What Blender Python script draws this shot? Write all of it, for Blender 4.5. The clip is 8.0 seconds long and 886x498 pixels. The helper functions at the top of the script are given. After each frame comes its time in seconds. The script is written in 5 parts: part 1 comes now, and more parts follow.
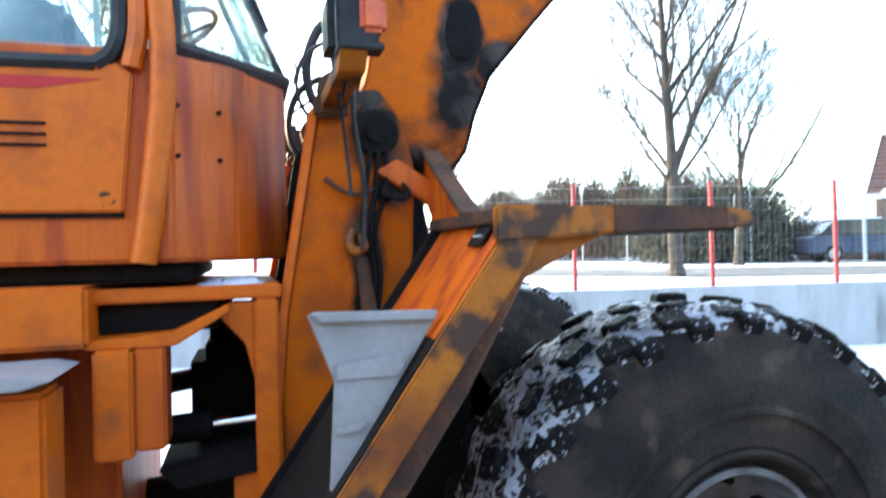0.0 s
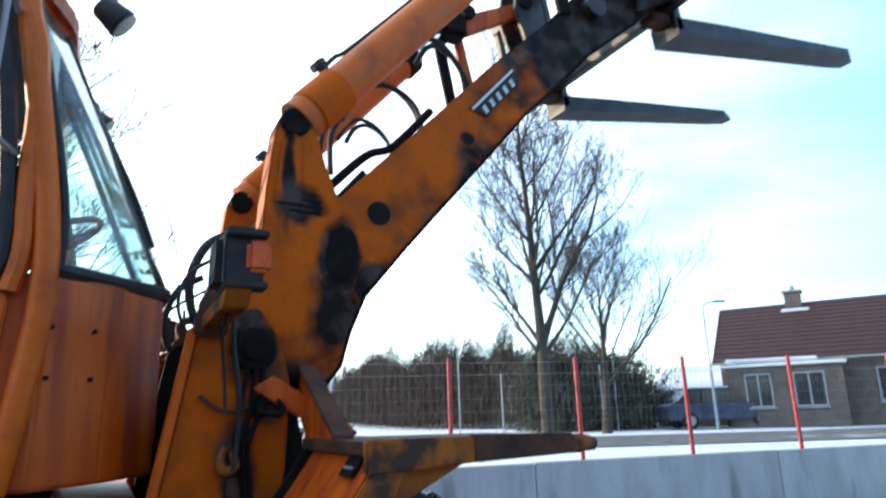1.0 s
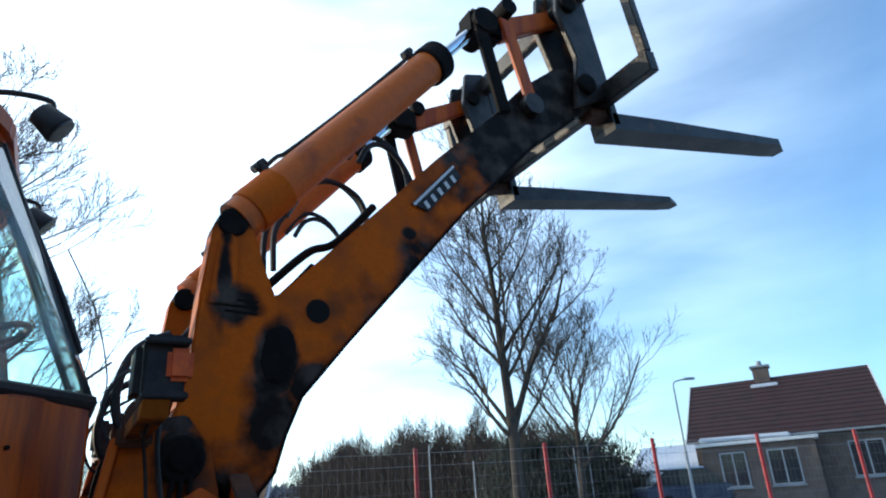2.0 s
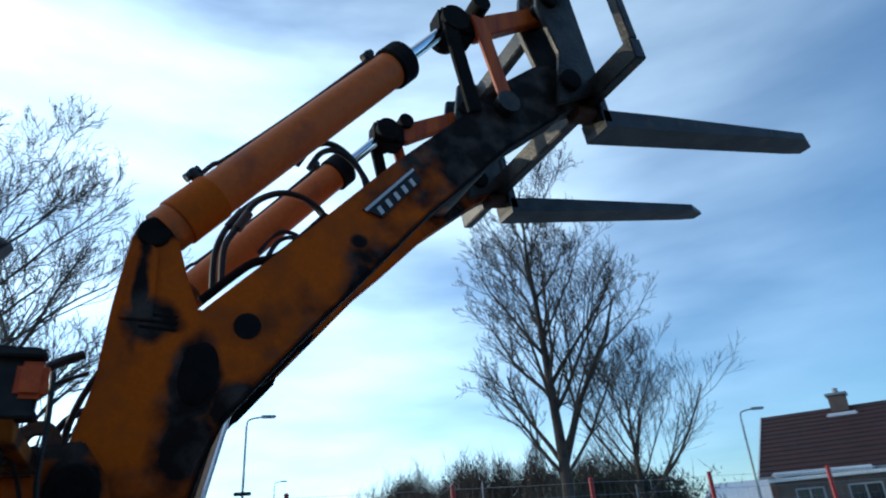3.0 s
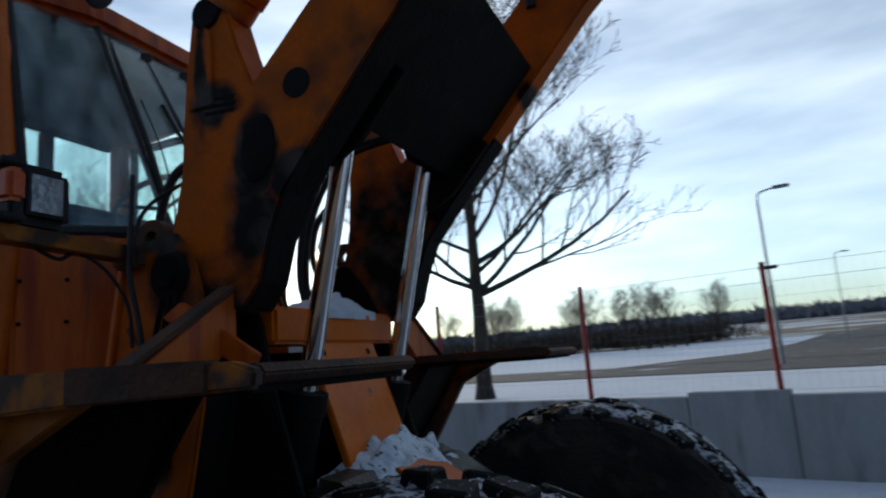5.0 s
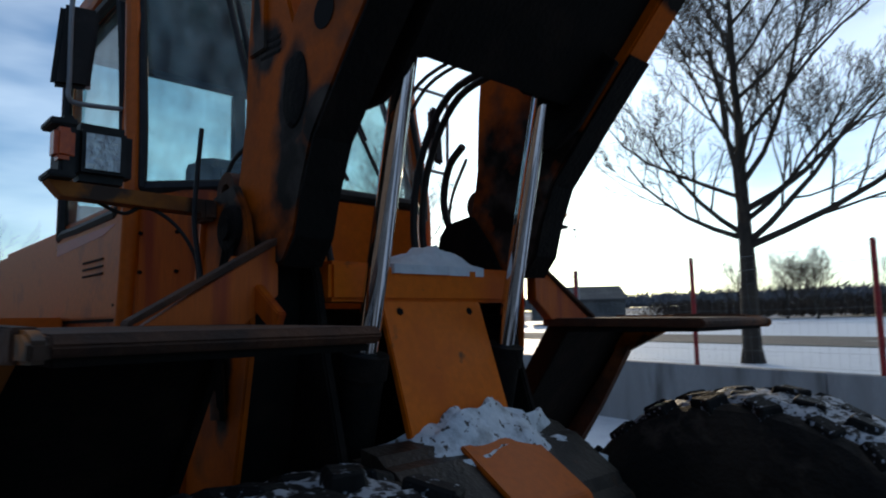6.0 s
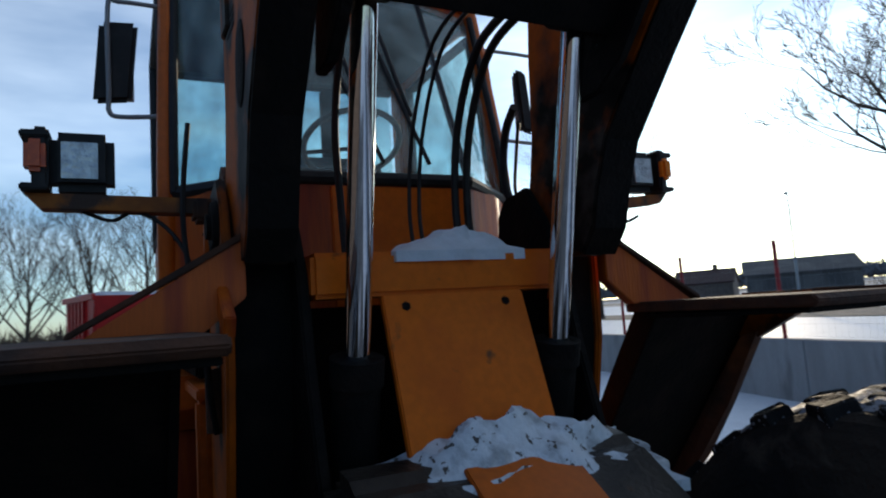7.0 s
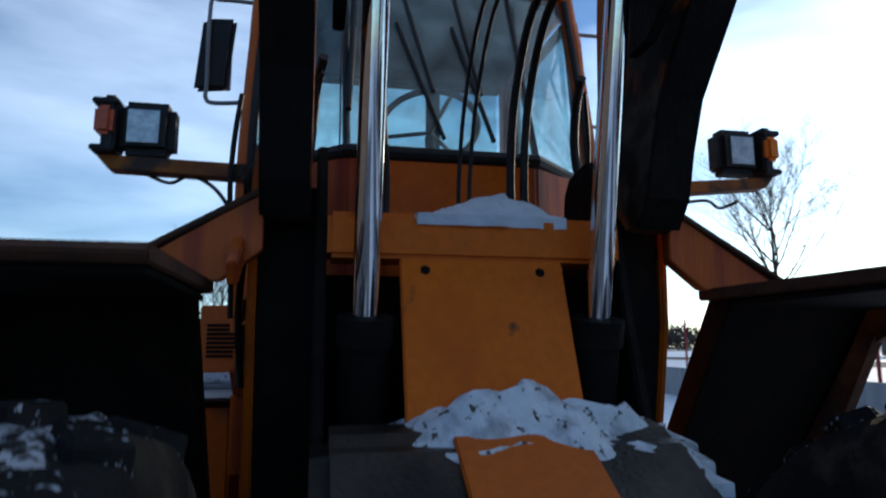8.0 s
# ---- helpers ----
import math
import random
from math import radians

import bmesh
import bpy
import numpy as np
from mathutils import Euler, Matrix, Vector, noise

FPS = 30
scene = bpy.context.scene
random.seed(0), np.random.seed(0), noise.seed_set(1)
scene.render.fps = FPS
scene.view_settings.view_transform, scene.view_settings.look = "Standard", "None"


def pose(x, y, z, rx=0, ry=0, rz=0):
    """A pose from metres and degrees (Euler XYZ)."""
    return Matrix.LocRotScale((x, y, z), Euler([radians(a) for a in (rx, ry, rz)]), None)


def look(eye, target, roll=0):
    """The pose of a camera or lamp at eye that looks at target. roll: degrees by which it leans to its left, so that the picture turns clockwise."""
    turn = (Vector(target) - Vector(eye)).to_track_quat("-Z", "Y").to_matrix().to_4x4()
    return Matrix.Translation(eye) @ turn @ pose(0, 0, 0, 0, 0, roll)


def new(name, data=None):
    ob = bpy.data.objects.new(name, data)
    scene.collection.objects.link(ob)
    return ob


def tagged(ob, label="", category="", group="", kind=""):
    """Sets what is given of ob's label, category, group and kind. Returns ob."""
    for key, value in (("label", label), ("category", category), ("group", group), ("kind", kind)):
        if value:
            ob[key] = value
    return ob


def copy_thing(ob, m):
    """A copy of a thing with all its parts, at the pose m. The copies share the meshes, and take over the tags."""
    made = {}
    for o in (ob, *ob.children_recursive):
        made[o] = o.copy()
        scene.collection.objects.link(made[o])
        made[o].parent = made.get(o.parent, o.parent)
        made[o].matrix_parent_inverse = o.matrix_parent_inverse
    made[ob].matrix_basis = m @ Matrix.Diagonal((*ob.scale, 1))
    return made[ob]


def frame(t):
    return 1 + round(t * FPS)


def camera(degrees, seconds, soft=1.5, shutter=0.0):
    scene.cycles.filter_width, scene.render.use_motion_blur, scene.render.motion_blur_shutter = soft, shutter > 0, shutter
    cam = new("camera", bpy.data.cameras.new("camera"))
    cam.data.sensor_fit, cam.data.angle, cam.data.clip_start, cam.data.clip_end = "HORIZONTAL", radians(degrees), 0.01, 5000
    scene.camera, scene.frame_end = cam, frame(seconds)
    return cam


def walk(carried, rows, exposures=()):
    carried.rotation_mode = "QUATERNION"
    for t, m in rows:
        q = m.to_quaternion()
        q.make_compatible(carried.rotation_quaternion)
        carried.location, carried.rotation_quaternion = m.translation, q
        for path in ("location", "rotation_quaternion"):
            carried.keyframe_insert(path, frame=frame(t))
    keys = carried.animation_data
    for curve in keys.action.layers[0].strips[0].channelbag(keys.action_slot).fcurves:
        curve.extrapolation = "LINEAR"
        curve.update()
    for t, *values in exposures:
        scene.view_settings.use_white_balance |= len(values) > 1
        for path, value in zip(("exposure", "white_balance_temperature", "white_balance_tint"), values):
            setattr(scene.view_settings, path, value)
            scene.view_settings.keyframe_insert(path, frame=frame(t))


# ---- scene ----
cam = camera(68.5, 8.0, 2.0, 0.3)
PATH = [
    (0, (-0.253, -2.585, 1.613), (0.327, -0.671, 1.619), -1.4),
    (0.5, (-0.262, -2.691, 1.699), (0.484, -0.857, 1.985), -0.6),
    (1, (-0.3, -2.755, 1.769), (0.607, -1.041, 2.256), -1.8),
    (1.5, (-0.29, -2.829, 1.823), (0.696, -1.239, 2.529), -3.1),
    (2.8, (0.162, -2.826, 1.783), (1.016, -1.176, 2.525), -4.5),
    (3, (0.29, -2.774, 1.779), (1.078, -1.134, 2.608), -4.0),
    (3.5, (0.649, -2.633, 1.789), (1.242, -0.879, 2.545), -6.6),
    (4, (1.055, -2.573, 1.727), (1.097, -0.629, 2.193), -1.0),
    (4.5, (1.367, -2.333, 1.685), (1.089, -0.374, 1.973), -2.3),
    (5, (1.612, -2.08, 1.677), (0.879, -0.249, 2.013), -4.4),
    (5.2, (1.711, -1.984, 1.704), (0.787, -0.241, 2.035), -2.1),
    (6.5, (1.997, -1.106, 1.701), (0.352, 0.016, 1.885), -3.6),
    (7, (1.995, -0.819, 1.7), (0.206, 0.051, 1.906), -3.9),
    (7.5, (1.968, -0.595, 1.692), (0.094, 0.039, 1.986), -2.8),
    (8, (2.011, -0.432, 1.527), (0.074, -0.044, 1.838), -0.1),
]
EXPOSURES = [(0.0, 3.3, 8100, 7), (0.5, 2.28, 7300, 4), (1.0, 1.85, 7300, 6), (1.5, 1.42, 7100, 6), (3.0, 0.27, 6150, 1), (3.5, 0.05, 6200, 8), (4.0, -0.12, 6500, 8), (4.5, -0.28, 6900, 10), (5.0, -0.28, 7500, 10), (6.5, -0.2, 7250, 10), (7.0, -0.15, 7000, 10), (8.0, 0.05, 6600, 10)]
walk(cam, [(t, look(eye, target, roll)) for t, eye, target, roll in PATH], EXPOSURES)

# ---- sky, sun ----
SUN_DIR = Vector((-22.0, 25.84, 6.7)).normalized()
world = bpy.data.worlds.new("winter_sky")
scene.world = world
world.use_nodes = True
wn, wl = world.node_tree.nodes, world.node_tree.links
wn.clear()
sky = wn.new("ShaderNodeTexSky")
sky.sky_type = "NISHITA"
sky.sun_disc = False
sky.sun_elevation = math.asin(SUN_DIR.z)
sky.sun_rotation = math.atan2(SUN_DIR.x, SUN_DIR.y)
sky.air_density, sky.dust_density, sky.ozone_density = 1.0, 0.6, 3.5
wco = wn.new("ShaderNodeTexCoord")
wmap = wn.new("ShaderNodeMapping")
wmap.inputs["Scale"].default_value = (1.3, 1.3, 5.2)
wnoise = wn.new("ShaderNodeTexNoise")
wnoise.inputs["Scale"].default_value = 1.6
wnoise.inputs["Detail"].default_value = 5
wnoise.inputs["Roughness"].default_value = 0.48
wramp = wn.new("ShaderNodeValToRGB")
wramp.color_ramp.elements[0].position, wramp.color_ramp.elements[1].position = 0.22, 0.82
wmix = wn.new("ShaderNodeMix")
wmix.data_type, wmix.blend_type = "RGBA", "MIX"
wbri = wn.new("ShaderNodeMix")
wbri.data_type, wbri.blend_type = "RGBA", "ADD"
wbri.inputs[0].default_value = 1.0
# thin cloud scatters the low sun's light forwards: brightest round the sun, dim on the far side
wdot = wn.new("ShaderNodeVectorMath")
wdot.operation = "DOT_PRODUCT"
wdot.inputs[1].default_value = SUN_DIR
wfwd = wn.new("ShaderNodeMapRange")
wfwd.inputs["From Min"].default_value, wfwd.inputs["From Max"].default_value = -0.2, 1.0
wpow = wn.new("ShaderNodeMath")
wpow.operation = "POWER"
wpow.inputs[1].default_value = 1.02
wscat = wn.new("ShaderNodeMix")
wscat.data_type = "RGBA"
wscat.inputs[6].default_value = (0.8, 1.0, 1.15, 1)
wscat.inputs[7].default_value = (10.9, 12.4, 13.4, 1)
wbg = wn.new("ShaderNodeBackground")
wbg.inputs["Strength"].default_value = 0.13
wout = wn.new("ShaderNodeOutputWorld")
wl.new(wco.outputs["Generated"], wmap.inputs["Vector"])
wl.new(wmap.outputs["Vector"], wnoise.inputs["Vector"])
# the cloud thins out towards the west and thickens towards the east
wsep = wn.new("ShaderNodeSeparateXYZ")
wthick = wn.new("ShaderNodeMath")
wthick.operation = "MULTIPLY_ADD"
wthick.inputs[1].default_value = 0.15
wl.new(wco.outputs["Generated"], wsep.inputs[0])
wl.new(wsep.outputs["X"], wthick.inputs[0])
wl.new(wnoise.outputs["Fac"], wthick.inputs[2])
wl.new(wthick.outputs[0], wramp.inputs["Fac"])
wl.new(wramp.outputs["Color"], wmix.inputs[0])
wtint = wn.new("ShaderNodeMix")
wtint.data_type, wtint.blend_type = "RGBA", "MULTIPLY"
wtint.inputs[0].default_value = 1.0
wtint.inputs[7].default_value = (0.84, 1.10, 1.34, 1)
wl.new(sky.outputs["Color"], wtint.inputs[6])
wl.new(wtint.outputs[2], wmix.inputs[6])
wl.new(wtint.outputs[2], wbri.inputs[6])
wl.new(wbri.outputs[2], wmix.inputs[7])
wl.new(wco.outputs["Generated"], wdot.inputs[0])
wl.new(wdot.outputs["Value"], wfwd.inputs["Value"])
wl.new(wfwd.outputs["Result"], wpow.inputs[0])
wl.new(wpow.outputs[0], wscat.inputs[0])
wl.new(wscat.outputs[2], wbri.inputs[7])
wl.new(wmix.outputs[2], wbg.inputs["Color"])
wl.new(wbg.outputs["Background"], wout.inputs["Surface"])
sun = new("sun", bpy.data.lights.new("sun", "SUN"))
sun.data.energy, sun.data.angle, sun.data.color = 1.9, radians(0.6), (1.0, 0.86, 0.68)
sun.matrix_world = look(SUN_DIR * 60, (0, 0, 0))


# ---- materials ----
def material(name, base, second=None, scale=6.0, rough=0.6, metal=0.0, bump=0.15, mix=(0.45, 0.65), third=None, tscale=1.3, tmix=(0.55, 0.7), fine=60.0, stretch=(1, 1, 1)):
    m = bpy.data.materials.new(name)
    m.use_nodes = True
    n, l = m.node_tree.nodes, m.node_tree.links
    b = n["Principled BSDF"]
    b.inputs["Roughness"].default_value, b.inputs["Metallic"].default_value = rough, metal
    b.inputs["Specular IOR Level"].default_value = 0.35
    co = n.new("ShaderNodeTexCoord")
    mp = n.new("ShaderNodeMapping")
    mp.inputs["Scale"].default_value = stretch
    l.new(co.outputs["Object"], mp.inputs["Vector"])

    def mask(sc, lo, hi, detail=6):
        t = n.new("ShaderNodeTexNoise")
        t.inputs["Scale"].default_value, t.inputs["Detail"].default_value = sc, detail
        l.new(mp.outputs["Vector"], t.inputs["Vector"])
        r = n.new("ShaderNodeMapRange")
        r.inputs["From Min"].default_value, r.inputs["From Max"].default_value = lo, hi
        l.new(t.outputs["Fac"], r.inputs["Value"])
        return r.outputs["Result"]

    def blend(fac, a, c):
        x = n.new("ShaderNodeMix")
        x.data_type = "RGBA"
        l.new(fac, x.inputs[0])
        for k, v in ((6, a), (7, c)):
            if isinstance(v, tuple):
                x.inputs[k].default_value = (*v, 1)
            else:
                l.new(v, x.inputs[k])
        return x.outputs[2]

    dark = tuple(v * 0.88 for v in base)
    out = blend(mask(fine, 0.35, 0.65, 3), base, dark)
    if second:
        out = blend(mask(scale, *mix), out, second)
    if third:
        out = blend(mask(tscale, *tmix), out, third)
    l.new(out, b.inputs["Base Color"])
    if bump:
        bp = n.new("ShaderNodeBump")
        bp.inputs["Strength"].default_value, bp.inputs["Distance"].default_value = bump, 0.01
        l.new(mask(fine, 0.2, 0.8), bp.inputs["Height"])
        l.new(bp.outputs["Normal"], b.inputs["Normal"])
    return m


ORANGE = material("worn_orange_paint", (0.61, 0.112, 0.0022), (0.36, 0.062, 0.005), 5, 0.5, 0, 0.05, (0.56, 0.72), (0.13, 0.05, 0.02), 2.6, (0.64, 0.74), 40)
RUSTY = material("rust_streaked_orange_paint", (0.57, 0.098, 0.004), (0.33, 0.040, 0.006), 4, 0.5, 0, 0.15, (0.44, 0.62), (0.15, 0.028, 0.010), 3.0, (0.58, 0.70), 40, (3.4, 3.4, 0.34))
# cleaner orange, brightened in colour for the extra light on forward-facing plates
BRIGHT_FRONT = material("front_lit_clean_orange_paint", (0.76, 0.142, 0.003), (0.60, 0.100, 0.004), 4, 0.45, 0, 0.05, (0.5, 0.7), (0.16, 0.05, 0.015), 11, (0.68, 0.76), 40)
BRIGHT_FRONT.node_tree.nodes["Principled BSDF"].inputs["Specular IOR Level"].default_value = 0.2
YELLOW = material("chipped_yellow_paint", (0.36, 0.105, 0.006), (0.16, 0.04, 0.008), 5, 0.6, 0, 0.15, (0.45, 0.62), (0.05, 0.024, 0.014), 8, (0.50, 0.60), 50)
RUST = material("brown_rust", (0.095, 0.036, 0.018), (0.035, 0.018, 0.013), 9, 0.8, 0, 0.4, (0.4, 0.65), (0.25, 0.085, 0.03), 3, (0.58, 0.7))
# grease on pins and hoses; elsewhere its black is shade put into the colour
GREASE_SHADE = material("black_grease_dirt_and_shade", (0.0055, 0.0045, 0.004), (0.014, 0.009, 0.007), 8, 0.8, 0, 0.35, (0.5, 0.7))
GREASE_SHADE.node_tree.nodes["Principled BSDF"].inputs["Specular IOR Level"].default_value = 0.15
DIRTY = material("greasy_grey_steel", (0.050, 0.039, 0.031), (0.014, 0.0115, 0.010), 7, 0.42, 0.2, 0.3, (0.4, 0.62), (0.28, 0.09, 0.02), 3, (0.62, 0.7))
BLACK = material("black_rubber", (0.011, 0.011, 0.012), (0.022, 0.021, 0.021), 20, 0.6, 0, 0.1)
TYRE = material("weathered_tyre_rubber", (0.019, 0.0165, 0.015), (0.046, 0.035, 0.027), 4, 0.8, 0, 0.5, (0.42, 0.68), (0.085, 0.064, 0.048), 9, (0.57, 0.74), 60)
TREAD = material("snowy_tread_rubber", (0.009, 0.0085, 0.0085), (0.020, 0.0185, 0.0175), 9, 0.7, 0, 0.35, (0.45, 0.7), (0.36, 0.38, 0.42), 58, (0.60, 0.66), 45)
GROOVE = material("snow_packed_grooves", (0.46, 0.48, 0.52), (0.28, 0.29, 0.32), 10, 0.65, 0, 0.6, (0.45, 0.65), (0.010, 0.0095, 0.009), 46, (0.485, 0.555), 30)
SNOW = material("snow", (0.68, 0.71, 0.76), (0.54, 0.57, 0.63), 3, 0.6, 0, 0.5, (0.5, 0.75), None, 1, (0, 1), 25)
for m in (TYRE, TREAD):
    m.node_tree.nodes["Principled BSDF"].inputs["Specular IOR Level"].default_value = 0.12
SLUSH = material("dirty_snow", (0.70, 0.73, 0.78), (0.30, 0.31, 0.33), 14, 0.6, 0, 0.6, (0.52, 0.7), (0.085, 0.07, 0.06), 40, (0.61, 0.65), 30)
GREY = material("grey_sheet_steel", (0.30, 0.31, 0.32), (0.22, 0.225, 0.23), 6, 0.5, 0.2, 0.1)
RIM = material("dirty_rim_steel", (0.17, 0.17, 0.175), (0.07, 0.065, 0.06), 8, 0.6, 0.2, 0.2, (0.4, 0.65), (0.45, 0.47, 0.5), 9, (0.62, 0.7))
STEEL = material("worn_fork_steel", (0.05, 0.048, 0.048), (0.02, 0.019, 0.02), 5, 0.5, 0.3, 0.2, (0.4, 0.65), (0.10, 0.06, 0.04), 7, (0.6, 0.7))
CHROME = material("chrome", (0.75, 0.77, 0.8), None, 5, 0.09, 1.0, 0.0)
CONCRETE = material("concrete", (0.33, 0.33, 0.33), (0.24, 0.24, 0.235), 2.2, 0.85, 0, 0.3, (0.4, 0.7), (0.13, 0.125, 0.12), 1.6, (0.57, 0.74), 35, (1.6, 1.6, 0.35))
REDPAINT = material("red_post_paint", (0.38, 0.024, 0.026), (0.22, 0.02, 0.022), 8, 0.5)
WIRE = material("galvanised_wire", (0.26, 0.27, 0.28), None, 5, 0.5, 0.4, 0.0)
POLE = material("galvanised_pole", (0.36, 0.38, 0.40), (0.28, 0.29, 0.30), 6, 0.5, 0.3, 0.05)
# yard slush, darkened to cut the light bounced up onto the loader
YARD = material("low_bounce_yard_slush", (0.13, 0.13, 0.135), (0.07, 0.066, 0.062), 0.8, 0.7, 0, 0.5, (0.4, 0.6), (0.42, 0.44, 0.47), 0.35, (0.58, 0.72), 12)
ASPHALT = material("asphalt", (0.075, 0.072, 0.07), (0.12, 0.115, 0.11), 2, 0.9, 0, 0.3, (0.4, 0.7), (0.42, 0.43, 0.46), 0.5, (0.62, 0.75))
BARK = material("bare_bark", (0.055, 0.042, 0.032), (0.03, 0.024, 0.019), 6, 0.9, 0, 0.3)
TWIG = material("brown_twigs", (0.075, 0.05, 0.036), (0.045, 0.032, 0.026), 2, 0.9, 0, 0.0)
# pale bluish grey: the haze of distance is mixed into the tree colour
FAR = material("hazy_distant_trees", (0.17, 0.17, 0.19), (0.12, 0.12, 0.14), 0.3, 0.95, 0, 0.0)
LEAF = material("dark_evergreen", (0.065, 0.062, 0.045), (0.042, 0.042, 0.032), 1.5, 0.9, 0, 0.0)
FIELD = material("brown_winter_grass", (0.17, 0.135, 0.085), (0.26, 0.23, 0.19), 0.12, 0.95, 0, 0.2, (0.5, 0.7), (0.58, 0.60, 0.64), 0.05, (0.46, 0.54))
ROOF = material("dark_red_roof_tiles", (0.046, 0.015, 0.014), (0.030, 0.012, 0.012), 2, 0.7, 0, 0.2)
BRICK = material("brown_brick", (0.15, 0.11, 0.09), (0.11, 0.08, 0.068), 3, 0.85, 0, 0.25)
WHITE = material("white_painted_wood", (0.72, 0.72, 0.70), (0.6, 0.6, 0.58), 4, 0.5, 0, 0.05)
DARKBARN = material("dark_barn_cladding", (0.07, 0.065, 0.065), (0.11, 0.10, 0.095), 0.6, 0.8, 0, 0.1)
TRUCKRED = material("red_vehicle_paint", (0.48, 0.02, 0.02), (0.34, 0.016, 0.016), 3, 0.4, 0, 0.05)
AMBER = material("amber_lens", (0.85, 0.22, 0.02), None, 5, 0.2, 0, 0.0)
REFLECT = material("red_orange_reflector", (0.70, 0.12, 0.03), (0.55, 0.09, 0.03), 30, 0.25, 0, 0.0)
LENS = material("clear_headlight_lens", (0.55, 0.58, 0.6), (0.35, 0.37, 0.4), 25, 0.12, 0.5, 0.3)
DARKLENS = material("dark_lamp_glass", (0.05, 0.055, 0.06), None, 5, 0.15, 0, 0.0)
CARBLUE = material("dark_blue_car_paint", (0.03, 0.04, 0.07), (0.05, 0.06, 0.09), 3, 0.35, 0.2, 0.0)
HOLE = material("deep_shadowed_hole", (0.0025, 0.002, 0.002), None, 5, 0.9, 0, 0.0)
CLOTH = material("dark_seat_fabric", (0.022, 0.035, 0.048), (0.035, 0.052, 0.068), 30, 0.8)


def glass(name, tint, rough=0.02, alpha=0.82):
    m = bpy.data.materials.new(name)
    m.use_nodes = True
    n, l = m.node_tree.nodes, m.node_tree.links
    n.remove(n["Principled BSDF"])
    tr = n.new("ShaderNodeBsdfTransparent")
    tr.inputs["Color"].default_value = (*tint, 1)
    gl = n.new("ShaderNodeBsdfGlossy")
    gl.inputs["Roughness"].default_value = rough
    lw = n.new("ShaderNodeLayerWeight")
    pw = n.new("ShaderNodeMath")
    pw.operation = "POWER"
    pw.inputs[1].default_value = 4.0
    fr = n.new("ShaderNodeMapRange")
    fr.inputs["To Min"].default_value, fr.inputs["To Max"].default_value = 0.04, 0.6
    l.new(lw.outputs["Facing"], pw.inputs[0])
    l.new(pw.outputs[0], fr.inputs["Value"])
    df = n.new("ShaderNodeBsdfDiffuse")
    df.inputs["Color"].default_value = (0.55, 0.7, 0.68, 1)
    no = n.new("ShaderNodeTexNoise")
    no.inputs["Scale"].default_value, no.inputs["Detail"].default_value = 5.0, 6
    mr = n.new("ShaderNodeMapRange")
    mr.inputs["From Min"].default_value, mr.inputs["From Max"].default_value = 0.35, 0.8
    mr.inputs["To Max"].default_value = 0.30
    a, b = n.new("ShaderNodeMixShader"), n.new("ShaderNodeMixShader")
    l.new(no.outputs["Fac"], mr.inputs["Value"])
    l.new(mr.outputs["Result"], a.inputs[0])
    l.new(tr.outputs[0], a.inputs[1])
    l.new(df.outputs[0], a.inputs[2])
    l.new(fr.outputs[0], b.inputs[0])
    l.new(a.outputs[0], b.inputs[1])
    l.new(gl.outputs[0], b.inputs[2])
    l.new(b.outputs[0], n["Material Output"].inputs["Surface"])
    return m


GLASS = glass("green_tinted_dusty_glass", (0.85, 0.96, 0.95))
PANE = material("dark_house_window", (0.03, 0.035, 0.04), None, 5, 0.08, 0, 0.0)


# ---- mesh tools ----
def part(name, bm, mat, parent=None, label="", smooth=False):
    me = bpy.data.meshes.new(name)
    bmesh.ops.recalc_face_normals(bm, faces=bm.faces)
    bm.to_mesh(me)
    bm.free()
    me.materials.append(mat)
    if smooth:
        for p in me.polygons:
            p.use_smooth = True
        me.set_sharp_from_angle(angle=radians(40))
    ob = new(name, me)
    if parent:
        ob.parent = parent
    if label:
        ob["label"] = label
    return ob


def thing(name, label, category, kind="", group="", at=None):
    ob = new(name)
    ob.empty_display_size = 0.2
    if at is not None:
        ob.matrix_world = at
    return tagged(ob, label, category, group, kind)


def bevel(bm, w, seg=1):
    bmesh.ops.bevel(bm, geom=bm.edges[:], offset=w, segments=seg, affect="EDGES", clamp_overlap=True)
    return bm


def box(x0, x1, y0, y1, z0, z1, w=0.0, bm=None):
    b = bmesh.new()
    bmesh.ops.create_cube(b, size=1, matrix=Matrix.LocRotScale(((x0 + x1) / 2, (y0 + y1) / 2, (z0 + z1) / 2), None, (x1 - x0, y1 - y0, z1 - z0)))
    if w:
        bevel(b, w, 2)
    return merged(bm, b)


def merged(bm, b):
    if bm is None:
        return b
    me = bpy.data.meshes.new("tmp")
    b.to_mesh(me)
    b.free()
    bm.from_mesh(me)
    bpy.data.meshes.remove(me)
    return bm


def prism(profile, y0, y1, w=0.0, bm=None, axes="xz"):
    """A plate cut to a side profile (x, z), from y0 to y1."""
    b = bmesh.new()
    make = {"xz": lambda p, d: (p[0], d, p[1]), "yz": lambda p, d: (d, p[0], p[1]), "xy": lambda p, d: (p[0], p[1], d)}[axes]
    lo = [b.verts.new(make(p, y0)) for p in profile]
    hi = [b.verts.new(make(p, y1)) for p in profile]
    b.faces.new(lo)
    b.faces.new(hi[::-1])
    k = len(profile)
    for i in range(k):
        b.faces.new((lo[i], hi[i], hi[(i + 1) % k], lo[(i + 1) % k]))
    bmesh.ops.recalc_face_normals(b, faces=b.faces)
    if w:
        bevel(b, w, 2)
    return merged(bm, b)


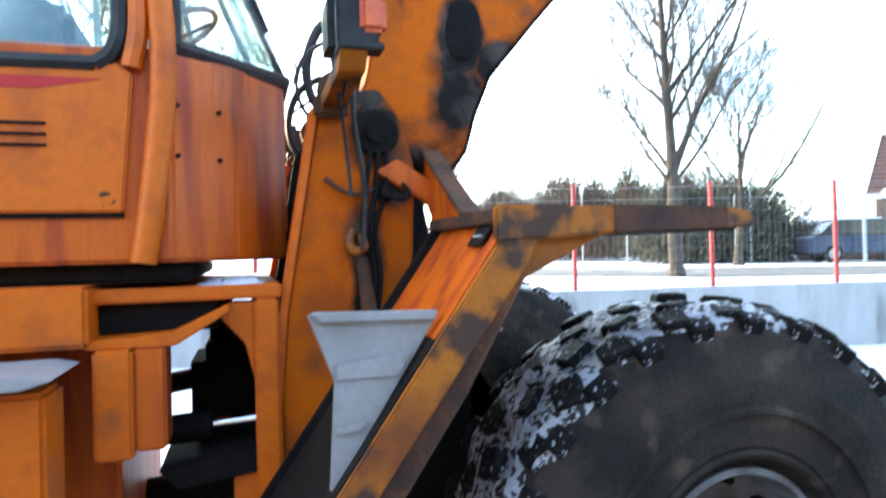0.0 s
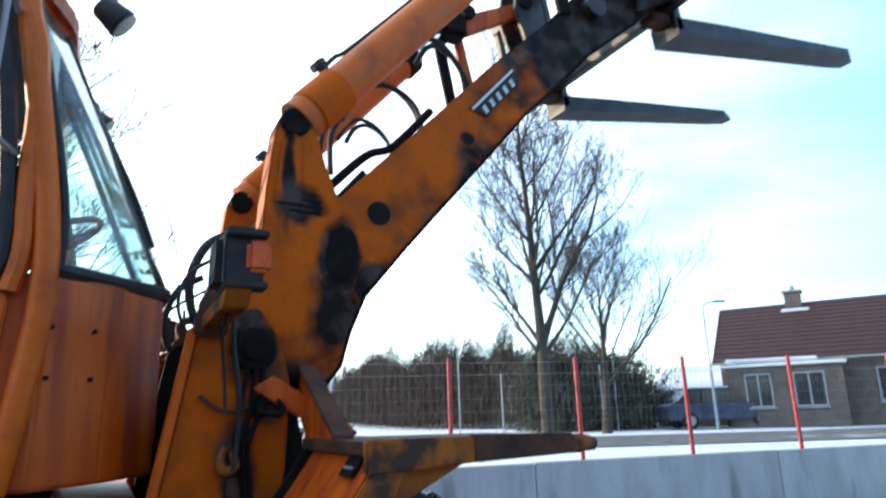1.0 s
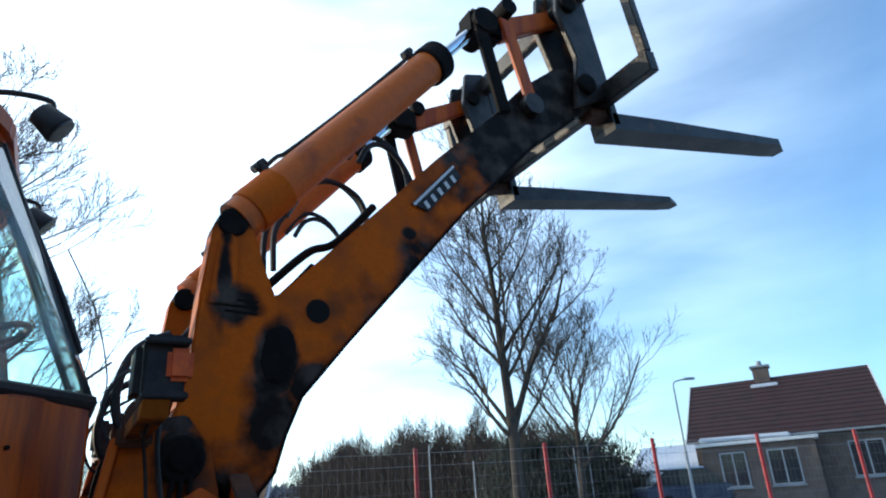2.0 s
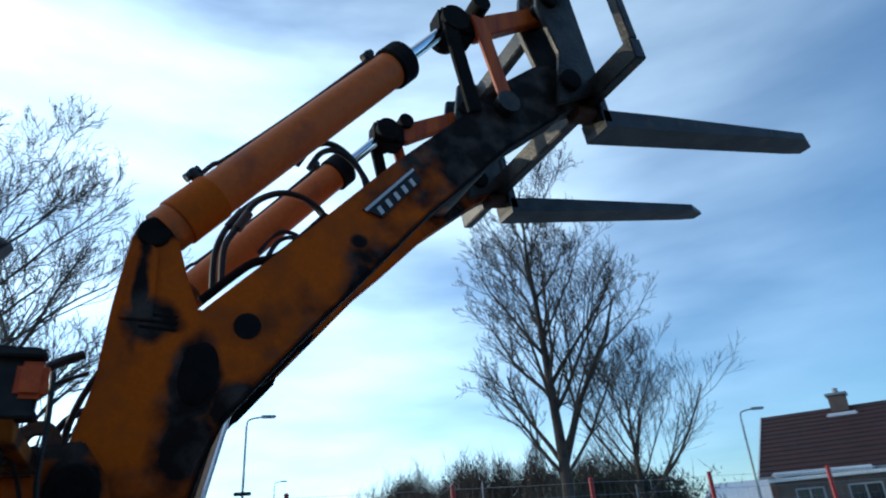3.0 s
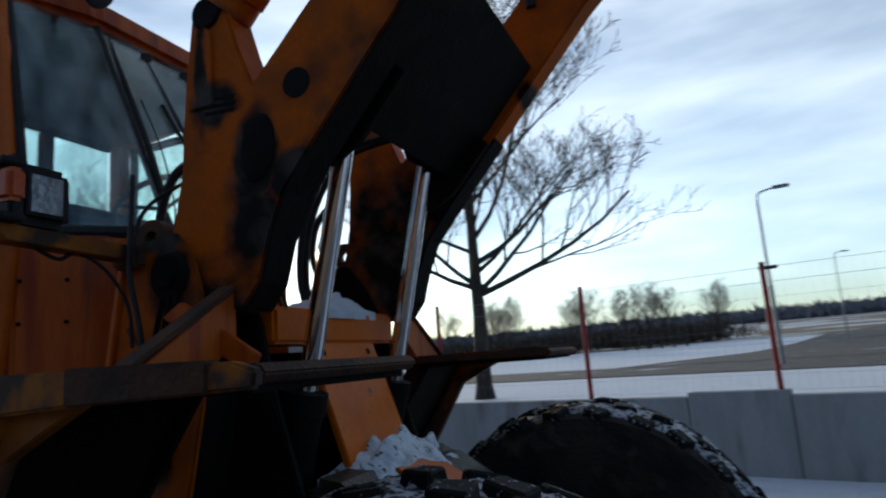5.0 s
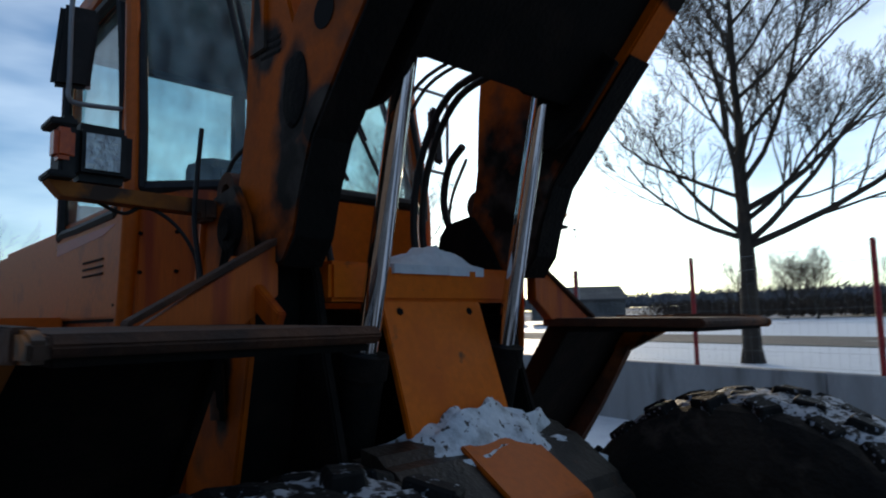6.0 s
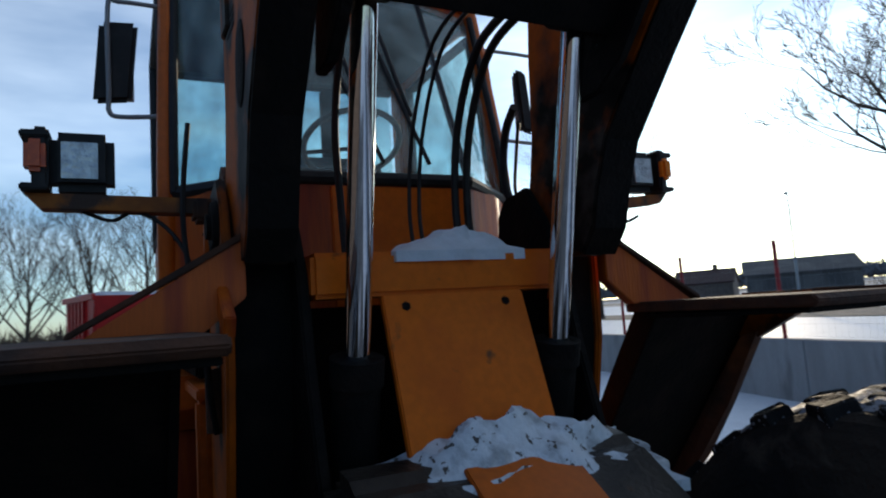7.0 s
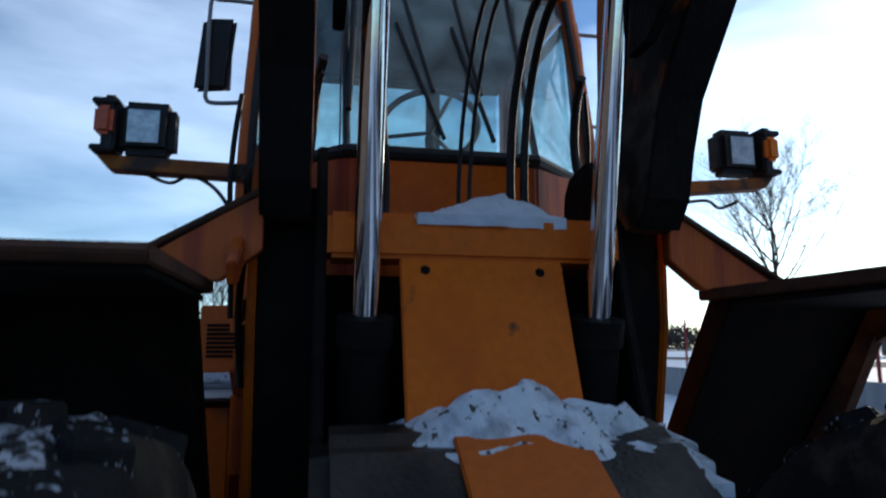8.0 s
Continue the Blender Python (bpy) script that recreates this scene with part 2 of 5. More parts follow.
def rod(p0, p1, r0, r1=None, n=16, bm=None, w=0.0):
    b = bmesh.new()
    p0, p1 = Vector(p0), Vector(p1)
    d = p1 - p0
    m = Matrix.Translation((p0 + p1) / 2) @ d.to_track_quat("Z", "Y").to_matrix().to_4x4()
    bmesh.ops.create_cone(b, cap_ends=True, segments=n, radius1=r0, radius2=r0 if r1 is None else r1, depth=d.length, matrix=m)
    if w:
        bevel(b, w, 1)
    return merged(bm, b)


def smooth_line(pts, steps=6):
    pts = [Vector(p) for p in pts]
    out = []
    for i in range(len(pts) - 1):
        a, b, c, d = pts[max(i - 1, 0)], pts[i], pts[i + 1], pts[min(i + 2, len(pts) - 1)]
        for s in range(steps):
            t = s / steps
            out.append(0.5 * (2 * b + (c - a) * t + (2 * a - 5 * b + 4 * c - d) * t * t + (3 * b - a - 3 * c + d) * t ** 3))
    return out + [pts[-1]]


def tube(pts, r, n=8, bm=None, steps=6, taper=None):
    b = bmesh.new()
    line = smooth_line(pts, steps) if steps > 1 else [Vector(p) for p in pts]
    rings, up = [], None
    for i, p in enumerate(line):
        d = (line[min(i + 1, len(line) - 1)] - line[max(i - 1, 0)]).normalized()
        if up is None:
            up = d.orthogonal().normalized()
        up = (up - d * up.dot(d)).normalized()
        side = d.cross(up)
        rr = r if taper is None else r + (taper - r) * i / (len(line) - 1)
        rings.append([b.verts.new(p + rr * (math.cos(2 * math.pi * k / n) * up + math.sin(2 * math.pi * k / n) * side)) for k in range(n)])
    for a, c in zip(rings, rings[1:]):
        for k in range(n):
            b.faces.new((a[k], a[(k + 1) % n], c[(k + 1) % n], c[k]))
    b.faces.new(rings[0][::-1])
    b.faces.new(rings[-1])
    return merged(bm, b)


def lathe(profile, n=48, bm=None, mat=Matrix.Identity(4)):
    """Turn a profile of (radius, y) round the y axis."""
    b = bmesh.new()
    rings = [[b.verts.new(mat @ Vector((r * math.cos(2 * math.pi * k / n), y, r * math.sin(2 * math.pi * k / n)))) for k in range(n)] for r, y in profile]
    for a, c in zip(rings, rings[1:]):
        for k in range(n):
            b.faces.new((a[k], a[(k + 1) % n], c[(k + 1) % n], c[k]))
    return merged(bm, b)


def sheet(outline, mat, name, label, category):
    b = bmesh.new()
    b.faces.new([b.verts.new(p) for p in outline])
    return tagged(part(name, b, mat), label, category, kind="structure")


def rough_up(bm, amount, scale, seed=0.0):
    for v in bm.verts:
        v.co += noise.noise_vector(v.co * scale + Vector((seed, seed, seed))) * amount
    return bm


# ---- ground, road, wall and fence ----
WALL_O = Vector((0.0, 7.49, 0.0))
WALL_U = Vector((0.9713, -0.2380, 0.0))
WALL_N = Vector((0.2380, 0.9713, 0.0))
UPPER = 0.88


def land(d, s):
    """Height of the ground, d metres behind the retaining wall and s metres along it."""
    if d < 0:
        return 0.018 * noise.noise(Vector((s * 0.5, d * 0.5, 0)))
    rise = 0.0 if d < 28 else (0.02 * (d - 28) if d < 60 else 0.64 + 0.027 * (min(d, 260) - 60))
    return UPPER + rise


def on_wall(s, d, z=0.0):
    return WALL_O + WALL_U * s + WALL_N * d + Vector((0, 0, z))


def lie(x, y):
    """Height of the ground at a point of the plan."""
    q = Vector((x, y, 0)) - WALL_O
    return land(q.dot(WALL_N), q.dot(WALL_U))


def build_ground():
    rows = [-2500, -600, -150, -60, -30, -20] + [-16 + 0.8 * i for i in range(19)] + [-1.0, -0.5, -0.03, 0.03, 1, 3, 8, 15, 28, 40, 50, 60, 75, 90, 140, 200, 260, 600, 2500]
    cols = [-2500, -600, -200, -90, -50, -30] + [-24 + 1.0 * i for i in range(49)] + [30, 45, 70, 120, 300, 800, 2500]
    b = bmesh.new()
    grid = [[b.verts.new(on_wall(s, d, land(d, s))) for s in cols] for d in rows]
    for i in range(len(rows) - 1):
        for j in range(len(cols) - 1):
            f = b.faces.new((grid[i][j], grid[i][j + 1], grid[i + 1][j + 1], grid[i + 1][j]))
            f.material_index = 1 if rows[i] >= 50 else (2 if -25 < rows[i] < -5.0 and -20 < cols[j] < 20 else 0)
    g = part("ground", b, SNOW)
    g.data.materials.append(FIELD)
    g.data.materials.append(YARD)
    tagged(g, "trampled snow over the yard and the fields behind", "ground", kind="structure")


build_ground()

sheet([(-60, 30, 0.9), (-20, 21.2, 0.9), (0, 15.6, 0.9), (7.2, 13.2, 0.9), (9.6, 9.6, 0.9), (16, 6.2, 0.9), (45, -2.4, 0.9), (45, 3.2, 0.9), (30, 6.6, 0.9), (18.6, 11.0, 0.9), (11.4, 15.4, 0.9), (9.8, 19.6, 0.9), (-1.9, 22.8, 0.9), (-20, 28.5, 0.9), (-60, 38, 0.9)],
      ASPHALT, "road", "wet grey asphalt road with snow along its edges", "road")


def build_side_road():
    near = [(-1.9, 22.4), (0.1, 27.4), (3.0, 33.5), (6.3, 44), (10, 60), (19, 79), (38, 120), (80, 200)]
    far = [(9.8, 19.2), (10.0, 26), (10.6, 33), (12, 45), (15, 60), (25, 84), (45, 122), (88, 200)]
    b = bmesh.new()
    prev = None
    for i in range(len(near) - 1):
        for k in range(6):
            f = k / 6
            pair = []
            for line in (near, far):
                p = Vector(line[i]).lerp(Vector(line[i + 1]), f)
                pair.append(b.verts.new((p.x, p.y, lie(p.x, p.y) + 0.03)))
            if prev:
                b.faces.new((prev[0], prev[1], pair[1], pair[0]))
            prev = pair
    tagged(part("road", b, ASPHALT), "narrow side road leading out between the fields", "road", kind="structure")


build_side_road()


def build_wall():
    w = tagged(new("retaining_wall"), "grey cast concrete retaining wall with stained joints", "wall", kind="structure")
    cuts = [-30, -22, -14, -9.2, -4.9, -0.75, 1.24, 2.45, 6.0, 10.4, 14.6, 19, 24, 30, 40]
    rnd = random.Random(4)
    for i, (a, c) in enumerate(zip(cuts, cuts[1:])):
        top = 1.02 if cuts[i] == 1.24 else 0.965 + rnd.uniform(-0.008, 0.008)
        b = bmesh.new()
        bmesh.ops.create_cube(b, size=1, matrix=Matrix.LocRotScale(((a + c) / 2, 0, (top - 0.3) / 2), None, (c - a - 0.012, 0.22 + rnd.uniform(0, 0.01), top + 0.3)))
        bevel(b, 0.012, 1)
        m = Matrix(((WALL_U.x, WALL_N.x, 0, WALL_O.x), (WALL_U.y, WALL_N.y, 0, WALL_O.y), (0, 0, 1, 0), (0, 0, 0, 1)))
        bmesh.ops.transform(b, matrix=m, verts=b.verts)
        part("wall_panel", b, CONCRETE, w)


build_wall()
# unseen wall, added to block low southern sky and lower the fill light
part("south_light_blocker", box(-16, 16, -10.4, -10.0, -0.2, 5.2, 0.02), BRICK)
tagged(bpy.data.objects["south_light_blocker"], "unseen plain brick wall added to cut southern sky light", "wall", kind="structure")
FENCE_S = [-31.9, -29.4, -26.7, -24.0, -21.3, -18.6, -15.9, -13.2, -10.9, -8.2, -5.41, -2.75, -0.13, 2.34, 4.70, 6.86, 8.85, 11.0, 13.2, 15.6, 17.7, 19.8, 21.9, 24.0]
FENCE_TOP = 2.556


def build_fence():
    f = tagged(new("fence"), "wire mesh fence on red steel posts along the wall", "fence", kind="structure")
    rnd = random.Random(9)
    for s in FENCE_S:
        lean = rnd.uniform(-0.012, 0.012)
        b = rod(on_wall(s, 0, 0.9), on_wall(s + lean, 0, FENCE_TOP), 0.034, None, 12)
        rod(on_wall(s + lean, 0, FENCE_TOP), on_wall(s + lean, 0, FENCE_TOP + 0.03), 0.04, 0.026, 12, b)
        part("post", b, REDPAINT, f, smooth=True)
    for a, c in zip(FENCE_S, FENCE_S[1:]):
        b = bmesh.new()
        for k in range(9):
            z = 1.02 + k * 0.187
            sag = rnd.uniform(0, 0.012)
            tube([on_wall(a, -0.03, z), on_wall((a + c) / 2, -0.03, z - sag), on_wall(c, -0.03, z)], 0.0032 if k > 6 else 0.0014, 4, b, 2)
        n = 22
        for k in range(1, n):
            s = a + (c - a) * k / n
            rod(on_wall(s, -0.034, 1.02), on_wall(s, -0.034, 2.5), 0.0009, None, 3, b)
        part("mesh_panel", b, WIRE, f)


build_fence()


# ---- trees ----
def grow_tree(name, at, height, radius, fork, spread, seed, label, depth=5, lean=(0, 0), twigs=1.0, rise=(0.45, 1.25), limbs=()):
    rnd = random.Random(seed)
    sets = {"trunk": ([], []), "crown": ([], [])}

    def limb(kind, pts, r0, r1, n):
        v, f = sets[kind]
        base, up = len(v), None
        for i, p in enumerate(pts):
            d = (pts[min(i + 1, len(pts) - 1)] - pts[max(i - 1, 0)]).normalized()
            up = d.orthogonal().normalized() if up is None else (up - d * up.dot(d)).normalized()
            side = d.cross(up)
            r = r0 + (r1 - r0) * i / (len(pts) - 1)
            for k in range(n):
                a = 2 * math.pi * k / n
                v.append(p + r * (math.cos(a) * up + math.sin(a) * side))
        for i in range(len(pts) - 1):
            for k in range(n):
                f.append((base + i * n + k, base + i * n + (k + 1) % n, base + (i + 1) * n + (k + 1) % n, base + (i + 1) * n + k))

    def branch(p, d, length, r, level):
        segs = 5 if level <= 2 else 3
        pts, q, w = [p.copy()], p.copy(), d.copy()
        for _ in range(segs):
            w = (w + Vector((rnd.uniform(-1, 1), rnd.uniform(-1, 1), rnd.uniform(-0.5, 0.9))) * (0.17 if level <= 2 else 0.10) + Vector((0, 0, 0.07))).normalized()
            q = q + w * length / segs
            pts.append(q.copy())
        tip = max(r * 0.35, 0.0042)
        limb("trunk" if level <= 1 else "crown", pts, r, tip, 6 if level <= 1 else (4 if level == 2 else 3))
        if level >= depth:
            return
        kids = {1: 7, 2: 5, 3: 4, 4: 2}.get(level, 3)
        kids = max(2, round(kids * twigs))
        for k in range(kids):
            t = 0.28 + 0.72 * (k + rnd.random() * 0.7) / kids
            t = min(t, 0.98)
            i = min(int(t * segs), segs - 1)
            o = pts[i].lerp(pts[i + 1], t * segs - i)
            axis = w.orthogonal().normalized()
            axis.rotate(Matrix.Rotation(rnd.uniform(0, 2 * math.pi), 3, w))
            nd = (w * rnd.uniform(0.6, 0.95) + axis * rnd.uniform(0.35, 0.75) * (1.1 if level == 1 else 1)).normalized()
            rr = max((r + (tip - r) * t) * rnd.uniform(0.45, 0.62), 0.0055)
            branch(o, nd, length * rnd.uniform(0.42, 0.66) * (1.15 - 0.45 * t), rr, level + 1)

    trunk, q = [Vector((0, 0, -0.15))], Vector((0, 0, -0.15))
    steps = 9
    top = height * 0.9
    for i in range(steps):
        q = q + Vector((lean[0] / steps + rnd.uniform(-1, 1) * 0.05, lean[1] / steps + rnd.uniform(-1, 1) * 0.05, top / steps))
        trunk.append(q.copy())
    limb("trunk", trunk, radius, 0.012, 10)
    limb("trunk", [Vector((0, 0, -0.2)), Vector((0, 0, 0.25))], radius * 1.45, radius * 0.98, 10)
    count = round(15 * twigs) + 3
    for k in range(count):
        t = (fork + (height * 0.82 - fork) * (k / count) ** 1.15) / top
        i = min(int(t * steps), steps - 1)
        o = trunk[i].lerp(trunk[i + 1], t * steps - i)
        a = k * 2.4 + rnd.uniform(-0.4, 0.4)
        up = rnd.uniform(*rise) + 0.7 * t
        d = Vector((math.cos(a), math.sin(a), up)).normalized()
        ln = spread * rnd.uniform(0.8, 1.25) * (1.15 - 0.7 * max(0, (t * top - fork) / (height - fork)))
        branch(o, d, ln, radius * rnd.uniform(0.28, 0.46) * (1.1 - 0.75 * t), 1)
    for z, d, ln, r in limbs:
        i = min(int(z / top * steps), steps - 1)
        branch(trunk[i].lerp(trunk[i + 1], z / top * steps - i), Vector(d).normalized(), ln, r, 1)
    t = thing(name, label, "tree", at=Matrix.Translation(at))
    for kind, (v, f) in sets.items():
        me = bpy.data.meshes.new(kind)
        me.from_pydata([tuple(x) for x in v], [], f)
        me.materials.append(BARK)
        o = new(kind, me)
        o.parent = t
    return t


grow_tree("tree", (9.35, 10.35, UPPER), 11.0, 0.17, 2.3, 3.0, 11, "tall bare deciduous tree behind the fence", 5, (-0.2, 0.2), 1.05, (0.5, 1.2), [(2.5, (0.55, 0.1, 0.83), 4.6, 0.09), (2.3, (-0.5, 0.2, 0.8), 2.2, 0.055), (4.4, (0.62, -0.1, 0.9), 3.3, 0.06), (5.6, (0.55, 0.1, 1.0), 2.6, 0.045)])
grow_tree("tree", (15.7, 15.6, UPPER), 6.6, 0.16, 1.7, 3.2, 23, "smaller bare tree with a dense twiggy crown beside the road", 4, (0.1, 0), 1.0)
grow_tree("tree", (-2.62, 10.1, UPPER), 8.8, 0.17, 2.2, 2.9, 35, "bare spreading tree just behind the wire fence", 5, (-0.2, 0.2), 1.05, (0.15, 0.8), [(2.15, (3.7, 0, 0.9), 3.6, 0.065), (2.6, (2.6, 0.2, 2.0), 2.6, 0.05), (2.3, (-3.0, 0.3, 1.0), 3.0, 0.055)])
grow_tree("tree", (-30, 25.2, lie(-30, 25.2)), 12.0, 0.2, 3.5, 4.6, 47, "bare tree standing far out by the fields", 4)
far_tree = grow_tree("tree", (-30, -2.4, 0), 7.0, 0.15, 1.8, 3.4, 53, "bare tree on the far side of the yard", 4, (0, 0), 0.85)
for x, y, z, turn in ((-31, -0.2, 0, 70), (-33, -5.0, 0, 140), (-34, 1.8, 0, 200), (-36, -7.4, 0, 290)):
    copy_thing(far_tree, pose(x, y, z, 0, 0, turn))
mid_tree = grow_tree("tree", (-4, 62, lie(-4, 62)), 5.4, 0.13, 0.8, 2.8, 61, "far bare tree at the edge of the field", 4)
rnd = random.Random(71)
for i in range(9):
    x = -26 + i * 3.4 + rnd.uniform(-1.2, 1.2)
    y = 64 + rnd.uniform(-5, 9)
    copy_thing(mid_tree, pose(x, y, lie(x, y), 0, 0, rnd.uniform(0, 360)))


def twig_mass(name, line, width, height, count, mat, label, category, seed, length=(0.5, 1.1), thick=0.012):
    """A belt of bare shrubs: very many thin upright twigs along a line."""
    rnd = random.Random(seed)
    v, f = [], []
    for _ in range(count):
        k = rnd.random() * (len(line) - 1)
        i = min(int(k), len(line) - 2)
        a, c = Vector(line[i]), Vector(line[i + 1])
        p = a.lerp(c, k - i) + Vector((rnd.gauss(0, width), rnd.gauss(0, width), 0))
        crown = height * (0.62 + 0.5 * noise.noise(Vector((p.x * 0.55, p.y * 0.55, seed))) + 0.35 * noise.noise(Vector((p.x * 1.7, p.y * 1.7, seed))))
        p.z += crown * rnd.random() ** 0.8
        d = Vector((rnd.gauss(0, 0.5), rnd.gauss(0, 0.5), 1)).normalized() * rnd.uniform(*length)
        s = d.orthogonal().normalized() * thick
        s.rotate(Matrix.Rotation(rnd.uniform(0, 6.28), 3, d.normalized()))
        s2 = s.copy()
        s2.rotate(Matrix.Rotation(2.1, 3, d.normalized()))
        n = len(v)
        v += [p + s, p - s, p + s2, p + d]
        f += [(n, n + 1, n + 3), (n + 1, n + 2, n + 3), (n + 2, n, n + 3)]
    me = bpy.data.meshes.new(name)
    me.from_pydata([tuple(x) for x in v], [], f)
    me.materials.append(mat)
    return tagged(new(name, me), label, category, kind="stuff")


twig_mass("shrub_belt", [(20.5, 54, 1.25), (18.0, 44, 1.1), (17.6, 36, 0.95), (18.6, 29, UPPER), (21.5, 24, UPPER)], 1.3, 5.2, 80000, TWIG, "dense belt of bare brown shrubs beside the side road", "shrubs", 3, (0.5, 1.3), 0.016)
twig_mass("evergreen_bush", [(16.0, 20.0, UPPER), (17.6, 19.0, UPPER), (19.4, 18.0, UPPER)], 0.75, 3.5, 60000, LEAF, "dark evergreen bushes behind the bare shrubs", "bushes", 5, (0.12, 0.3), 0.022)
twig_mass("far_shrubs", [(-34, 66, 1.4), (-20, 64, 1.4), (-6, 66, 1.4), (2, 70, 1.5)], 1.8, 1.7, 8000, TWIG, "low far shrubs along the field ditch", "shrubs", 8, (0.6, 1.6), 0.05)
twig_mass("far_woods", [(-260, 190, 4.8), (-60, 240, 5.6), (90, 250, 5.8), (220, 190, 5.4)], 9, 4.6, 26000, FAR, "line of distant woods on the horizon, tinted grey with haze", "woods", 13, (1.5, 3.5), 0.5)
twig_mass("far_hedge", [(-80, -20, 0), (-60, 4, 0.3), (-64, 20, 1.4), (-60, 40, 1.6)], 2.5, 2.6, 9000, TWIG, "distant hedge beyond the yard", "hedge", 17, (0.8, 2), 0.07)


# ---- street lamps ----
def street_lamp(x, y, z0, z1, turn, label, sign=False):
    t = thing("street_lamp", label, "street lamp", at=pose(x, y, z0, 0, 0, turn))
    h = z1 - z0
    b = rod((0, 0, 0), (0, 0, h * 0.45), 0.06, 0.055, 12)
    rod((0, 0, h * 0.45), (0, 0, h - 0.25), 0.04, 0.032, 12, b)
    tube([(0, 0, h - 0.3), (0.03, 0, h - 0.1), (0.16, 0, h - 0.02), (0.45, 0, h + 0.03)], 0.026, 8, b)
    part("pole", b, POLE, t, smooth=True)
    c = box(0.4, 0.85, -0.08, 0.08, h - 0.01, h + 0.08, 0.03)
    part("lamp_head", c, POLE, t)
    if sign:
        part("sign_plate", box(-0.24, 0.24, -0.06, 0.02, h * 0.54, h * 0.54 + 0.1, 0.01), BLACK, t, "dark sign plate on the pole")


street_lamp(3.2, 17.6, UPPER, 5.62, -10, "slim grey street lamp with a sign plate by the road", True)
street_lamp(9.4, 46, 1.1, 6.6, 0, "far grey street lamp along the side road")
street_lamp(19.5, 14.1, UPPER, 5.45, -30, "grey street lamp in front of the house")
street_lamp(-16.3, 24.6, UPPER, 6.0, 130, "grey street lamp beyond the fence")


def verge_post(x, y, top, label, lean=0.0, mat=POLE, rad=0.022):
    z0 = lie(x, y)
    t = thing("verge_post", label, "post", group="thin posts along the verge", at=pose(x, y, z0))
    part("shaft", rod((0, 0, -0.1), (lean, 0, top - z0), rad, rad * 0.85, 10), mat, t, smooth=True)
    part("cap", rod((lean, 0, top - z0), (lean, 0, top - z0 + 0.05), rad * 1.2, rad * 0.7, 10), mat, t)


for x, top in ((10.6, 3.5), (12.3, 2.98), (16.8, 3.34), (17.5, 3.48)):
    verge_post(x, 17.0, top, "thin grey steel post on the snowy verge")
verge_post(25.72, 11.5, 4.5, "slender white pole leaning in front of the house", 0.35, WHITE, 0.045)

